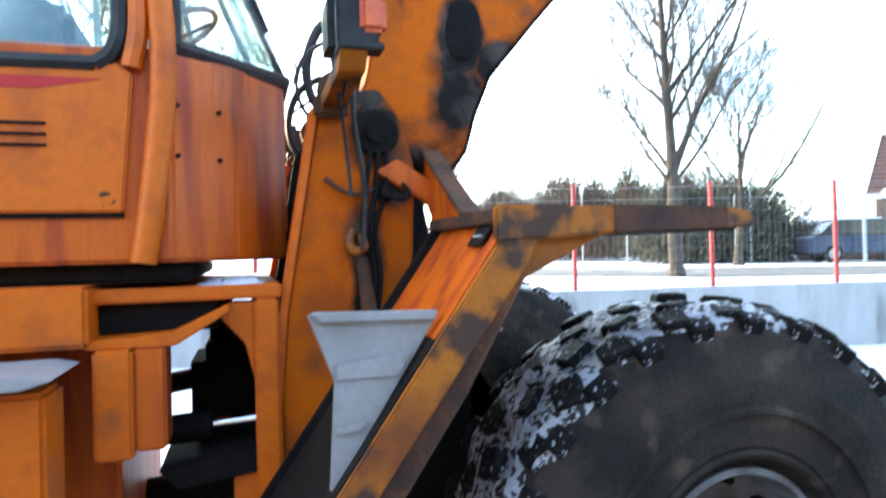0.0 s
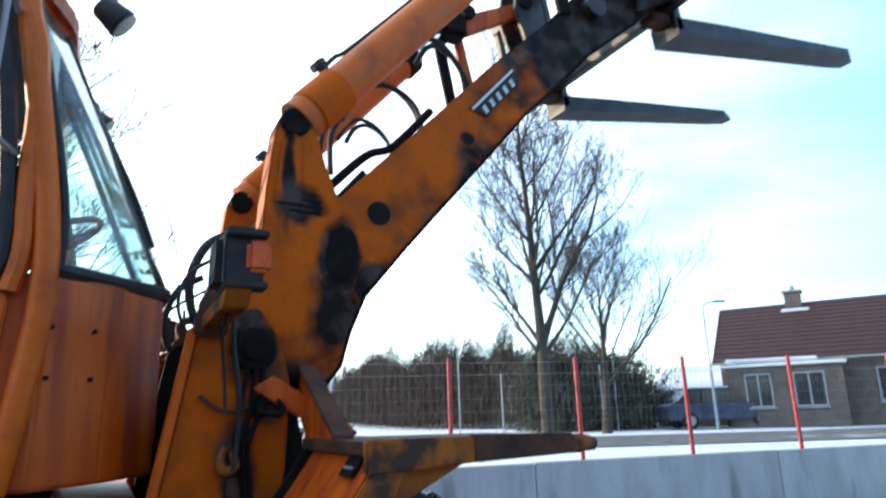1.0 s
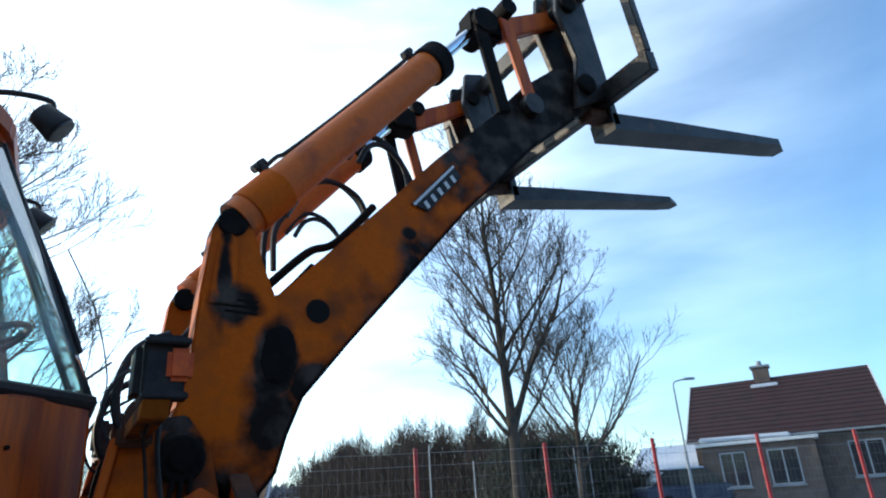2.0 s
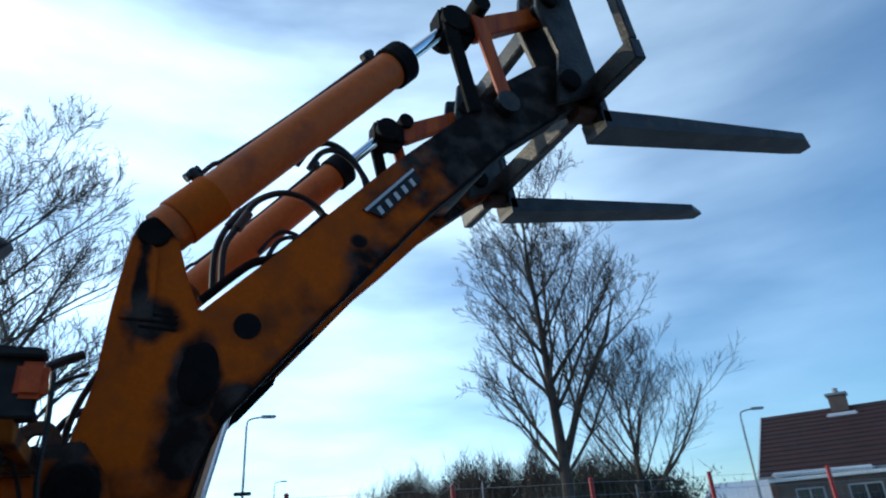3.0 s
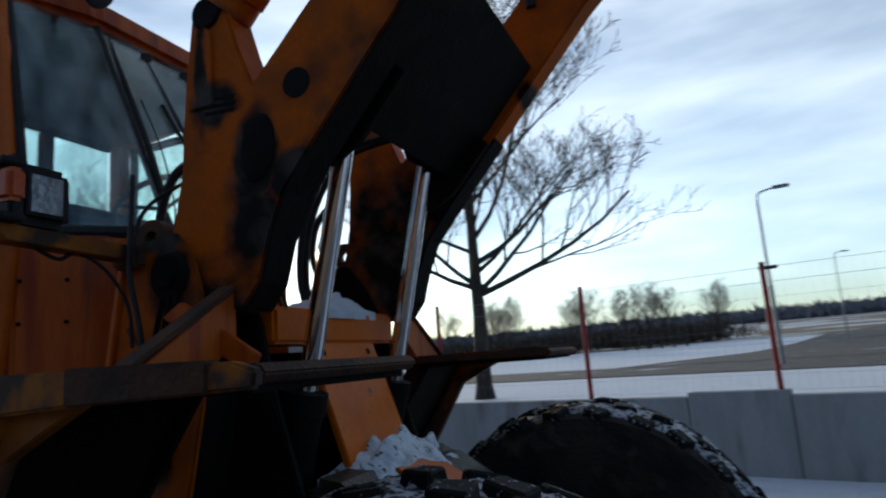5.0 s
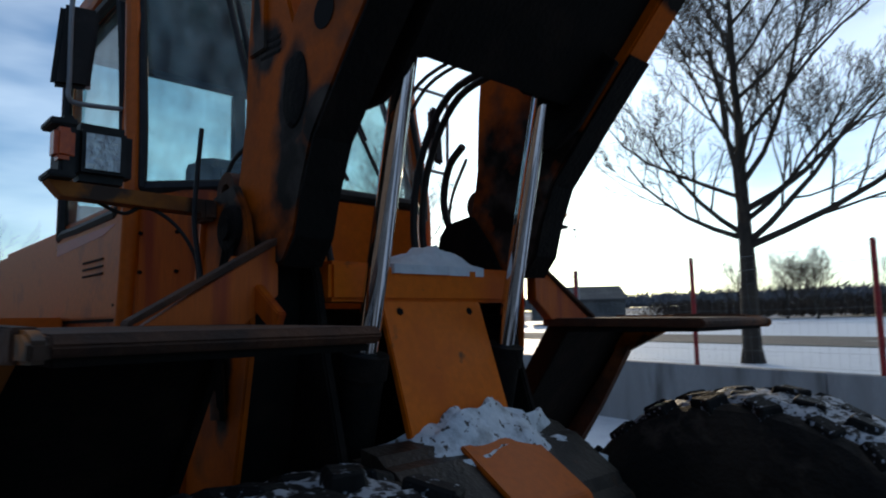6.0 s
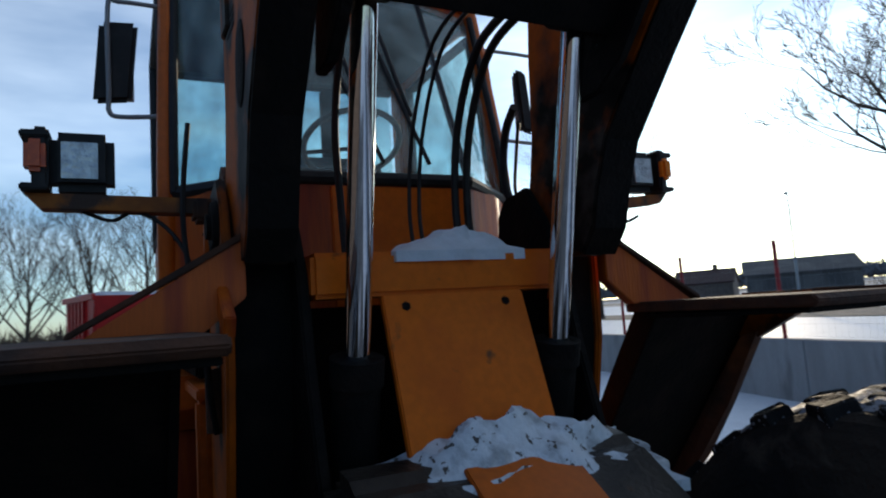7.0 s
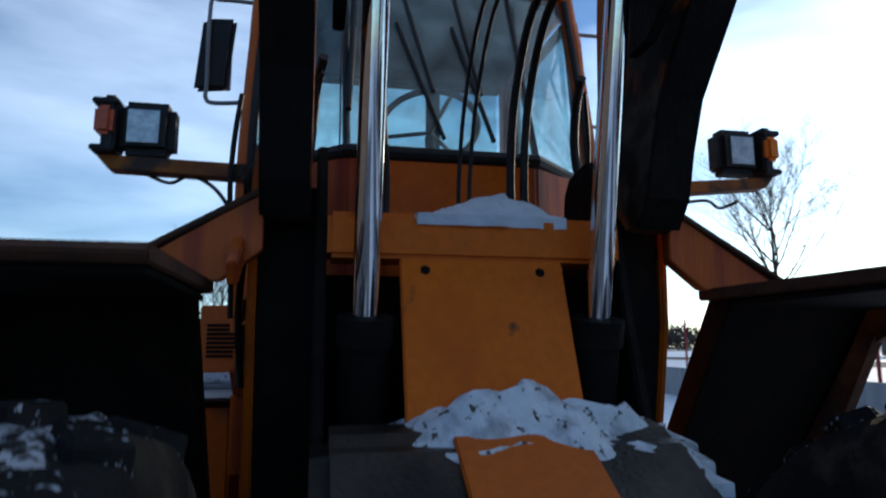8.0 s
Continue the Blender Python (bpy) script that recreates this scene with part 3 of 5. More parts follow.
# ---- house ----
def build_house():
    L = Vector((24.6, 17.4, 0))
    u = Vector((0.52, -0.854, 0)).normalized()
    n = Vector((u.y, -u.x, 0))
    if n.dot(Vector((-1, -0.7, 0))) < 0:
        n = -n
    m = Matrix(((u.x, n.x, 0, L.x), (u.y, n.y, 0, L.y), (0, 0, 1, 0), (0, 0, 0, 1)))
    # local: x along the ridge, y towards the road, z up
    h = thing("house", "low brick house with a steep dark red tiled roof", "house", at=m)
    base, eave, ridge, dep, ln = 0.85, 3.5, 5.9, 3.6, 6.75
    prof = [(-dep, base), (dep, base), (dep, eave), (0, ridge - 0.12), (-dep, eave)]
    part("wall", prism(prof, 0.15, ln - 0.15, 0, None, "yz"), BRICK, h)
    for s in (1, -1):
        rows = 14
        slope = part("roof", prism([(0, ridge - 0.06), (s * dep * 1.05, eave - 0.19), (s * dep * 1.05, eave - 0.25), (0, ridge - 0.16)], -0.08, ln + 0.08, 0, None, "yz"), ROOF, h)
        for r in range(rows):
            y0, y1 = dep * 1.07 * r / rows, dep * 1.07 * (r + 1) / rows
            z0, z1 = ridge - (ridge - eave) * 1.07 * r / rows, ridge - (ridge - eave) * 1.07 * (r + 1) / rows
            part("tile_course", prism([(s * y0, z0), (s * y1, z1 + 0.03), (s * y1, z1 - 0.02), (s * y0, z0 - 0.05)], -0.1, ln + 0.1, 0, None, "yz"), ROOF, slope)
    for x in (-0.14, ln + 0.1):
        b = bmesh.new()
        for s in (1, -1):
            prism([(0, ridge + 0.05), (s * dep * 1.07, eave - 0.13), (s * dep * 1.07, eave - 0.28), (0, ridge - 0.14)], x, x + 0.05, 0, b, "yz")
        part("bargeboard", b, WHITE, h)
    ch = part("chimney", box(2.58, 3.22, -0.32, 0.32, ridge - 0.6, ridge + 0.42, 0.02), BRICK, h)
    part("chimney_cap", box(2.5, 3.3, -0.4, 0.4, ridge + 0.42, ridge + 0.52, 0.02), GREY, ch)
    part("chimney_pot", rod((2.9, 0, ridge + 0.52), (2.9, 0, ridge + 0.74), 0.14, 0.1, 10), GREY, ch)
    part("snow_patch", rough_up(box(2.4, 3.5, 0.32, 0.66, ridge - 0.55, ridge - 0.3, 0.05), 0.04, 3), SNOW, h)
    part("gutter", box(-0.1, ln + 0.1, dep * 1.07, dep * 1.07 + 0.09, eave - 0.26, eave - 0.18, 0.02), GREY, h)
    part("bay", box(0.5, 4.3, dep, dep + 1.2, base, 3.05, 0.02), BRICK, h, "brick bay with a flat roof")
    part("bay_roof", box(0.35, 4.45, dep, dep + 1.4, 3.05, 3.17, 0.02), WHITE, h, "white fascia of the bay")
    part("bay_snow", rough_up(box(0.5, 3.6, dep + 0.05, dep + 1.3, 3.2, 3.36, 0.06), 0.05, 2), SNOW, h, "snow lying on the bay roof")

    def win(x0, x1, y, z0, z1):
        fr = bmesh.new()
        for q in ((x0, x1, z0, z0 + 0.05), (x0, x1, z1 - 0.05, z1), (x0, x0 + 0.05, z0, z1), (x1 - 0.05, x1, z0, z1), ((x0 + x1) / 2 - 0.025, (x0 + x1) / 2 + 0.025, z0, z1)):
            box(q[0], q[1], y - 0.02, y + 0.06, q[2], q[3], 0, fr)
        w = part("window", fr, POLE, h, "weathered white framed window")
        part("pane", box(x0 + 0.06, x1 - 0.06, y - 0.02, y + 0.02, z0 + 0.06, z1 - 0.06), PANE, w)
        part("sill", box(x0 - 0.06, x1 + 0.06, y, y + 0.12, z0 - 0.07, z0, 0.01), GREY, w)

    win(1.1, 2.0, dep + 1.2, 1.6, 2.8)
    win(2.7, 3.7, dep + 1.2, 1.6, 2.8)
    win(5.3, 6.4, dep, 1.7, 2.9)
    part("lean_to", prism([(-3.0, base), (2.6, base), (2.6, 2.3), (-0.4, 3.3), (-3.0, 2.6)], -2.6, 0.1, 0, None, "yz"), BRICK, h, "brick lean-to at the gable")
    part("lean_to_roof", prism([(2.8, 2.3), (-0.4, 3.36), (-3.1, 2.66), (-3.1, 2.8), (-0.4, 3.5), (2.8, 2.44)], -2.8, 0.1, 0, None, "yz"), SNOW, h, "snow covered lean-to roof")


build_house()


def build_field_fence():
    t = thing("wooden_fence", "low weathered wooden rail fence in the field", "fence")
    ends = [Vector((-5.6 + 1.0 * k, 56 + 0.2 * k, 0)) for k in range(6)]
    for p in ends:
        z = lie(p.x, p.y)
        part("post", box(p.x - 0.07, p.x + 0.07, p.y - 0.07, p.y + 0.07, z - 0.1, z + 1.35, 0.01), BARK, t)
    for p, q in zip(ends, ends[1:]):
        for k in range(3):
            part("rail", rod(p + Vector((0, -0.1, lie(p.x, p.y) + 0.4 + 0.38 * k)), q + Vector((0, -0.1, lie(q.x, q.y) + 0.38 + 0.38 * k)), 0.06, None, 6), BARK, t)


build_field_fence()


def build_barn():
    t = thing("barn", "long dark clad barn far beyond the fence", "barn", at=pose(-39.8, 57.4, 1.5, 0, 0, 40))
    prof = [(-5, 0), (5, 0), (5, 2.0), (0, 3.4), (-5, 2.0)]
    part("wall", prism(prof, -4.6, 4.6, 0, None, "yz"), DARKBARN, t)
    b = bmesh.new()
    for s in (1, -1):
        prism([(0, 3.44), (s * 5.3, 1.95), (s * 5.3, 2.07), (0, 3.58)], -4.9, 4.9, 0, b, "yz")
    part("roof", b, DARKBARN, t)


build_barn()


def build_far_house():
    t = thing("far_house", "small far house with a low gabled roof", "house", at=pose(-51.5, 58.0, lie(-51.5, 58.0), 0, 0, 35))
    part("wall", prism([(-3.2, 0), (3.2, 0), (3.2, 2.3), (0, 3.7), (-3.2, 2.3)], -3.0, 3.0, 0, None, "yz"), BRICK, t)
    b = bmesh.new()
    for s in (1, -1):
        prism([(0, 3.72), (s * 3.5, 2.2), (s * 3.5, 2.34), (0, 3.88)], -3.2, 3.2, 0, b, "yz")
    part("roof", b, ROOF, t)
    part("chimney", box(0.8, 1.3, -0.25, 0.25, 3.3, 4.4, 0.02), BRICK, t)


build_far_house()


def parked_car(x, y, turn, paint, label):
    t = thing("parked_car", label, "car", group="cars parked by the house", at=pose(x, y, UPPER, 0, 0, turn))
    body = prism([(-2.05, 0.32), (2.0, 0.32), (2.08, 0.55), (2.0, 0.80), (1.15, 0.92), (-1.85, 0.95), (-2.1, 0.85)], -0.82, 0.82, 0.05)
    part("body", body, paint, t)
    cabin = prism([(-1.75, 0.94), (1.0, 0.92), (0.35, 1.42), (-1.2, 1.45)], -0.70, 0.70, 0.05)
    part("cabin", cabin, PANE, t, "dark car windows")
    part("car_roof", box(-1.2, 0.35, -0.66, 0.66, 1.42, 1.47, 0.02), paint, t)
    part("roof_snow", rough_up(box(-1.15, 0.3, -0.6, 0.6, 1.465, 1.53, 0.02), 0.02, 3), SNOW, t)
    for wx in (-1.3, 1.3):
        for s in (-1, 1):
            w = part("wheel", rod((wx, s * 0.62, 0.31), (wx, s * 0.83, 0.31), 0.31, None, 18, None, 0.02), TYRE, t)
            part("hub", rod((wx, s * 0.82, 0.31), (wx, s * 0.84, 0.31), 0.18, None, 14), GREY, w)


parked_car(22.4, 19.4, 20, WHITE, "white parked car under a little snow")
parked_car(20.6, 15.0, -28, CARBLUE, "dark blue parked car with snow on its roof")


def skip(x, y, turn, ln, label):
    t = thing("skip_container", label, "container", group="red containers in the yard", at=pose(x, y, 0, 0, 0, turn))
    prof = [(-ln / 2, 2.75), (ln / 2, 2.75), (ln / 2 - 0.5, 0.35), (-ln / 2 + 0.1, 0.35)]
    part("body", prism(prof, -1.1, 1.1, 0.02), TRUCKRED, t)
    for y0 in (-1.17, 1.1):
        part("top_rail", box(-ln / 2 - 0.05, ln / 2 + 0.05, y0, y0 + 0.07, 2.66, 2.8, 0.01), TRUCKRED, t)
    for k in range(5):
        xx = -ln / 2 + 0.35 + k * (ln - 1.1) / 4
        part("rib", box(xx, xx + 0.1, -1.17, -1.1, 0.4, 2.66, 0.01), TRUCKRED, t)
    part("skid", box(-ln / 2 + 0.3, ln / 2 - 0.6, -0.7, 0.7, 0.0, 0.36, 0.02), GREASE_SHADE, t)
    part("snow_load", rough_up(box(-ln / 2 + 0.1, ln / 2 - 0.1, -1.0, 1.0, 2.6, 2.86, 0.1), 0.06, 2), SNOW, t)


skip(-15.2, -4.8, 12, 4.4, "red steel skip container with snow on top")
skip(-16.8, -0.9, 20, 2.2, "short red steel skip with snow along its rim")


# ---- wheel loader ----
def greasy_paint(name, base, second, blobs, arm=True):
    """Orange paint with black grease round the pins; an arm is also worn to greasy metal towards the forks, and darker
    along its lower edge and foot.
    """
    m = material(name, base, second, 6, 0.62, 0, 0.06, (0.50, 0.72), (0.13, 0.038, 0.012), 3.4, (0.56, 0.72))
    n, l = m.node_tree.nodes, m.node_tree.links
    b = n["Principled BSDF"]
    b.inputs["Specular IOR Level"].default_value = 0.12
    src = b.inputs["Base Color"].links[0].from_socket
    co = n.new("ShaderNodeTexCoord")
    sp = n.new("ShaderNodeSeparateXYZ")
    l.new(co.outputs["Object"], sp.inputs[0])

    def calc(op, a, c):
        x = n.new("ShaderNodeMath")
        x.operation = op
        for i, v in enumerate((a, c)):
            if isinstance(v, (int, float)):
                x.inputs[i].default_value = v
            else:
                l.new(v, x.inputs[i])
        return x.outputs[0]

    X, Z = sp.outputs[0], sp.outputs[2]
    no = n.new("ShaderNodeTexNoise")
    no.inputs["Scale"].default_value, no.inputs["Detail"].default_value = 8.0, 8
    l.new(co.outputs["Object"], no.inputs["Vector"])
    wob = calc("MULTIPLY", calc("SUBTRACT", no.outputs["Fac"], 0.5), 0.95)
    total = None
    for x, z, rx, rz, *weight in blobs:
        dx = calc("POWER", calc("ABSOLUTE", calc("DIVIDE", calc("SUBTRACT", X, x), rx), 0), 2)
        dz = calc("POWER", calc("ABSOLUTE", calc("DIVIDE", calc("SUBTRACT", Z, z), rz), 0), 2)
        v = calc("MULTIPLY", calc("SUBTRACT", 1.0, calc("ADD", dx, dz)), weight[0] if weight else 0.35)
        total = v if total is None else calc("MAXIMUM", total, v)
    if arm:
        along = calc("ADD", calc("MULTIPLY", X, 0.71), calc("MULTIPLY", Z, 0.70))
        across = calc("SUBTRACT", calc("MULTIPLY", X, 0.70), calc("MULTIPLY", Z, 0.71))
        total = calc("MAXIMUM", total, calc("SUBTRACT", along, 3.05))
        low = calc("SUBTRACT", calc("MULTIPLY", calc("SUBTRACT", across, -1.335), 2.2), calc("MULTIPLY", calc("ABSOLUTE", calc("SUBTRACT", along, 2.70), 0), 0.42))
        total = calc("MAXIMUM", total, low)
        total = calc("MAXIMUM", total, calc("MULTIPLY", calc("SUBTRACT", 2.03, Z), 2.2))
    total = calc("ADD", total, wob)
    fac = n.new("ShaderNodeMapRange")
    fac.inputs["From Min"].default_value, fac.inputs["From Max"].default_value = -0.08, 0.24
    l.new(total, fac.inputs["Value"])
    no2 = n.new("ShaderNodeTexNoise")
    no2.inputs["Scale"].default_value, no2.inputs["Detail"].default_value = 9.0, 6
    l.new(co.outputs["Object"], no2.inputs["Vector"])
    ramp = n.new("ShaderNodeValToRGB")
    ramp.color_ramp.elements[0].color, ramp.color_ramp.elements[1].color = (0.009, 0.0055, 0.004, 1), (0.085, 0.066, 0.054, 1)
    ramp.color_ramp.elements[0].position, ramp.color_ramp.elements[1].position = 0.45, 0.75
    l.new(no2.outputs["Fac"], ramp.inputs["Fac"])
    mx = n.new("ShaderNodeMix")
    mx.data_type = "RGBA"
    l.new(fac.outputs["Result"], mx.inputs[0])
    l.new(src, mx.inputs[6])
    l.new(ramp.outputs["Color"], mx.inputs[7])
    l.new(mx.outputs[2], b.inputs["Base Color"])
    return m


ARM = greasy_paint("greasy_orange_arm_paint", (0.56, 0.100, 0.0022), (0.33, 0.068, 0.010), [(0.435, 2.31, 0.085, 0.18, 0.55), (0.29, 2.50, 0.10, 0.07, 0.34), (0.56, 2.22, 0.11, 0.09, 0.4), (0.43, 2.10, 0.12, 0.24), (0.26, 2.84, 0.085, 0.06), (0.24, 2.62, 0.025, 0.20), (0.33, 2.49, 0.085, 0.035), (0.99, 2.88, 0.04, 0.03), (1.02, 2.74, 0.05, 0.05), (0.60, 2.24, 0.09, 0.07)])
ARM_INNER = greasy_paint("smeared_orange_arm_paint", (0.56, 0.100, 0.0022), (0.33, 0.068, 0.010), [(0.45, 2.12, 0.34, 0.46), (1.02, 2.74, 0.05, 0.05), (0.60, 2.30, 0.14, 0.12), (1.9, 3.8, 0.3, 0.3)], False)
TOWERPAINT = greasy_paint("greasy_orange_tower_paint", (0.50, 0.092, 0.003), (0.24, 0.050, 0.010), [(0.14, 1.98, 0.095, 0.14), (0.10, 1.66, 0.06, 0.16), (0.10, 1.48, 0.05, 0.12), (0.18, 1.80, 0.07, 0.06), (0.12, 2.10, 0.16, 0.04)], False)
loader = thing("wheel_loader", "worn orange articulated wheel loader with raised pallet forks", "wheel loader")


def lp(name, bm, mat, label="", smooth=False, parent=None):
    return part(name, bm, mat, parent or loader, label, smooth)


# wheels
def block_mesh(sx, sy, sz, seed):
    rnd = random.Random(seed)
    b = bmesh.new()
    bmesh.ops.create_cube(b, size=1, matrix=Matrix.LocRotScale((0, 0, 0), None, (sx, sy, sz)))
    for v in b.verts:
        if v.co.z > 0:
            v.co.x *= 0.78
            v.co.y *= 0.78
        v.co += Vector((rnd.uniform(-1, 1), rnd.uniform(-1, 1), rnd.uniform(-0.3, 0.3))) * 0.010
    bevel(b, 0.006, 1)
    me = bpy.data.meshes.new("tread_block")
    b.to_mesh(me)
    b.free()
    me.materials.append(TREAD)
    return me


BLOCKS = [block_mesh(0.11, 0.095, 0.056 + 0.006 * k, 40 + k) for k in range(6)]
SHOULDER = block_mesh(0.085, 0.06, 0.07, 77)


AXLE = 0.70


def build_wheel(cx, cy, s):
    """s: side of the machine, -1 or 1; the rim's dish looks outwards."""
    m = Matrix.Translation((cx, cy, AXLE)) @ Matrix.Diagonal((1, s, 1, 1))
    prof = [(0.285, -0.19), (0.34, -0.235), (0.44, -0.25), (0.54, -0.262), (0.60, -0.258), (0.66, -0.245), (0.70, -0.225), (0.715, -0.19), (0.722, 0), (0.715, 0.19), (0.70, 0.225), (0.66, 0.245), (0.54, 0.262), (0.45, 0.258), (0.36, 0.25), (0.285, 0.19)]
    b = lathe(prof, 64, None, m)
    lathe([(0.318, 0.215), (0.326, 0.246), (0.34, 0.256), (0.352, 0.24)], 64, b, m)
    lathe([(0.445, 0.25), (0.452, 0.269), (0.466, 0.270), (0.474, 0.25)], 64, b, m)
    tyre = lp("tyre", b, TYRE, "big black loader tyre with worn block tread")
    rnd = random.Random(int(cx * 10) + s)
    pitch = 26
    for i in range(pitch):
        for row, yc in enumerate((-0.175, -0.058, 0.058, 0.175)):
            ang = 2 * math.pi * (i + (0.5 if row % 2 else 0.0) + 0.08 * rnd.uniform(-1, 1)) / pitch
            drop, tilt = (0.020, 0.24 if yc > 0 else -0.24) if row in (0, 3) else (rnd.uniform(0, 0.008), 0)
            m2 = m @ Matrix.Rotation(-ang, 4, "Y") @ Matrix.Translation((0.724 - drop, yc, 0)) @ Matrix.Rotation(math.pi / 2, 4, "Y") @ Matrix.Rotation(-tilt, 4, "X") @ Matrix.Rotation((0.35 if row % 2 else -0.35) + rnd.uniform(-0.2, 0.2), 4, "Z")
            o = new("tread_block", BLOCKS[rnd.randrange(len(BLOCKS))])
            o.parent, o.matrix_basis = tyre, m2
        o = new("tread_block", SHOULDER)
        o.parent, o.matrix_basis = tyre, m @ Matrix.Rotation(-2 * math.pi * (i + 0.25) / pitch, 4, "Y") @ Matrix.Translation((0.685, 0.222, 0)) @ Matrix.Rotation(0.5, 4, "Z")
    sb = lathe([(0.700, -0.20), (0.738, -0.13), (0.744, 0.0), (0.741, 0.1), (0.735, 0.17), (0.708, 0.222), (0.655, 0.243)], 220, None, m)
    bmesh.ops.subdivide_edges(sb, edges=[e for e in sb.edges if abs((e.verts[0].co - e.verts[1].co).y) > 0.02], cuts=3)
    for v in sb.verts:
        r = noise.noise(v.co * 8) * 0.018 + noise.noise(v.co * 30) * 0.016 - 0.004
        d = Vector((v.co.x - cx, 0, v.co.z - AXLE)).normalized()
        v.co += d * r + Vector((0, 0.35 * r * s, 0))
    lp("packed_snow", sb, GROOVE, "dirty snow packed between the tread blocks", True, tyre)
    rim = lp("rim", lathe([(0.292, 0.19), (0.294, 0.222), (0.276, 0.226), (0.266, 0.19), (0.25, 0.10), (0.20, 0.06), (0.15, 0.06), (0.145, 0.16), (0.12, 0.18), (0.0005, 0.18)], 48, None, m), RIM, "dirty grey steel rim", True, tyre)
    for k in range(10):
        a = 2 * math.pi * k / 10
        c = m @ Vector((0.225 * math.cos(a), 0.06, 0.225 * math.sin(a)))
        lp("wheel_nut", rod(c, c + Vector((0, 0.045 * s, 0)), 0.018, None, 6), GREASE_SHADE, parent=rim)


for x in (1.035, -1.95):
    for s in (-1, 1):
        build_wheel(x, 0.875 * s, s)
lp("front_axle", rod((1.035, -0.75, AXLE), (1.035, 0.75, AXLE), 0.16, None, 20, rod((1.035, -0.25, AXLE), (1.035, 0.25, AXLE), 0.27, None, 20), 0.01), GREASE_SHADE, smooth=True)
lp("rear_axle", rod((-1.95, -0.75, AXLE), (-1.95, 0.75, AXLE), 0.16, None, 20), GREASE_SHADE, smooth=True)

def ring_plate(cx, cz, y0, y1, outer, inner, n=24):
    """A thick flat ring in the x-z plane: the eye of a lug."""
    b = bmesh.new()
    loops = [[b.verts.new((cx + q * math.cos(2 * math.pi * k / n), y, cz + q * math.sin(2 * math.pi * k / n))) for k in range(n)] for q, y in ((outer, y0), (outer, y1), (inner, y1), (inner, y0))]
    for p, q in zip(loops, loops[1:] + loops[:1]):
        for k in range(n):
            b.faces.new((p[k], p[(k + 1) % n], q[(k + 1) % n], q[k]))
    return b


# front frame
TOWER = [(-0.16, 0.62), (-0.16, 1.18), (-0.14, 1.43), (-0.10, 1.67), (-0.035, 2.05), (0.01, 2.10), (0.15, 2.12), (0.225, 2.02), (0.26, 1.88), (0.25, 1.60), (0.20, 1.36), (0.13, 1.05), (0.10, 0.62)]
INNER = [(-0.16, 0.62), (-0.14, 1.43), (-0.035, 2.05), (0.01, 2.10), (0.15, 2.12), (0.24, 2.0), (0.32, 1.84), (0.37, 1.6), (0.46, 1.30), (0.62, 1.05), (0.62, 0.62)]
for s in (-1, 1):
    lp("tower_side_plate", prism(TOWER, s * 0.578, s * 0.602, 0.006), TOWERPAINT, "orange tower plate streaked with rust")
    lp("tower_inner_plate", prism(INNER, s * 0.40, s * 0.43, 0.006), GREASE_SHADE)
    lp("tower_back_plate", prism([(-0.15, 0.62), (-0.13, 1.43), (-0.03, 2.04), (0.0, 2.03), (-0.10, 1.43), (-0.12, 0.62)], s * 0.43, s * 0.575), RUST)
    lp("tower_front_plate", prism([(0.20, 1.90), (0.20, 1.60), (0.16, 1.36), (0.08, 0.95), (0.11, 0.95), (0.19, 1.36), (0.235, 1.60), (0.24, 1.90)], s * 0.43, s * 0.575), GREASE_SHADE)
    lp("tower_flange", prism([(-0.185, 0.62), (-0.185, 1.18), (-0.165, 1.43), (-0.125, 1.67), (-0.06, 2.05), (-0.035, 2.05), (-0.10, 1.67), (-0.14, 1.43), (-0.16, 1.18), (-0.16, 0.62)], s * 0.54, s * 0.615, 0.004), ORANGE)
    # pivot boss and grease round the main arm pin
    lp("arm_pivot", rod((0.14, s * 0.60, 1.985), (0.14, s * 0.618, 1.985), 0.075, 0.068, 24, rod((0.14, s * 0.6, 1.985), (0.14, s * 0.63, 1.985), 0.035, None, 16), 0.004), GREASE_SHADE, "greasy black pivot boss")
    # ear with a hole beside the tower top
    u, w = (0.0, 0.0) if s < 0 else (0.038, 0.07)
    lug = lp("lifting_lug", prism([(-0.08, 1.93), (-0.035 + u, 2.06 + w), (0.0 + u, 2.085 + w), (0.06 + u, 2.085 + w), (0.095 + u, 2.06 + w), (0.11, 1.95)], s * 0.535, s * 0.569, 0.004), RUST, "rusty lifting lug with a round eye")
    lp("lug_eye", ring_plate(0.03 + u, 2.118 + w, s * 0.532, s * 0.572, 0.062, 0.026), RUST, parent=lug)
# cross beam, sloping front plate and nose
lp("cross_beam", box(0.20, 0.36, -0.40, 0.40, 1.765, 1.885, 0.012), BRIGHT_FRONT, "orange cross beam between the tower plates")
lp("front_plate", prism([(0.335, 1.765), (0.36, 1.765), (0.52, 1.30), (0.495, 1.29)], -0.215, 0.225, 0.004), BRIGHT_FRONT, "clean orange sloping front plate, painted brighter as front-lit")
for y in (-0.15, 0.16):
    lp("bolt", rod((0.35, y, 1.725), (0.372, y, 1.735), 0.014, None, 6), GREASE_SHADE)
nose = bmesh.new()
prism([(0.45, 0.55), (0.45, 1.37), (0.60, 1.345), (0.82, 1.20), (0.93, 0.98), (0.90, 0.55)], -0.43, 0.43, 0.04, nose)
lp("nose_casting", nose, DIRTY, "dark dirty nose of the front frame")
lp("nose_plate", prism([(0.60, 1.336), (0.825, 1.197), (0.945, 0.98), (0.96, 0.985), (0.835, 1.21), (0.61, 1.35)], -0.13, 0.17, 0.004), ORANGE)
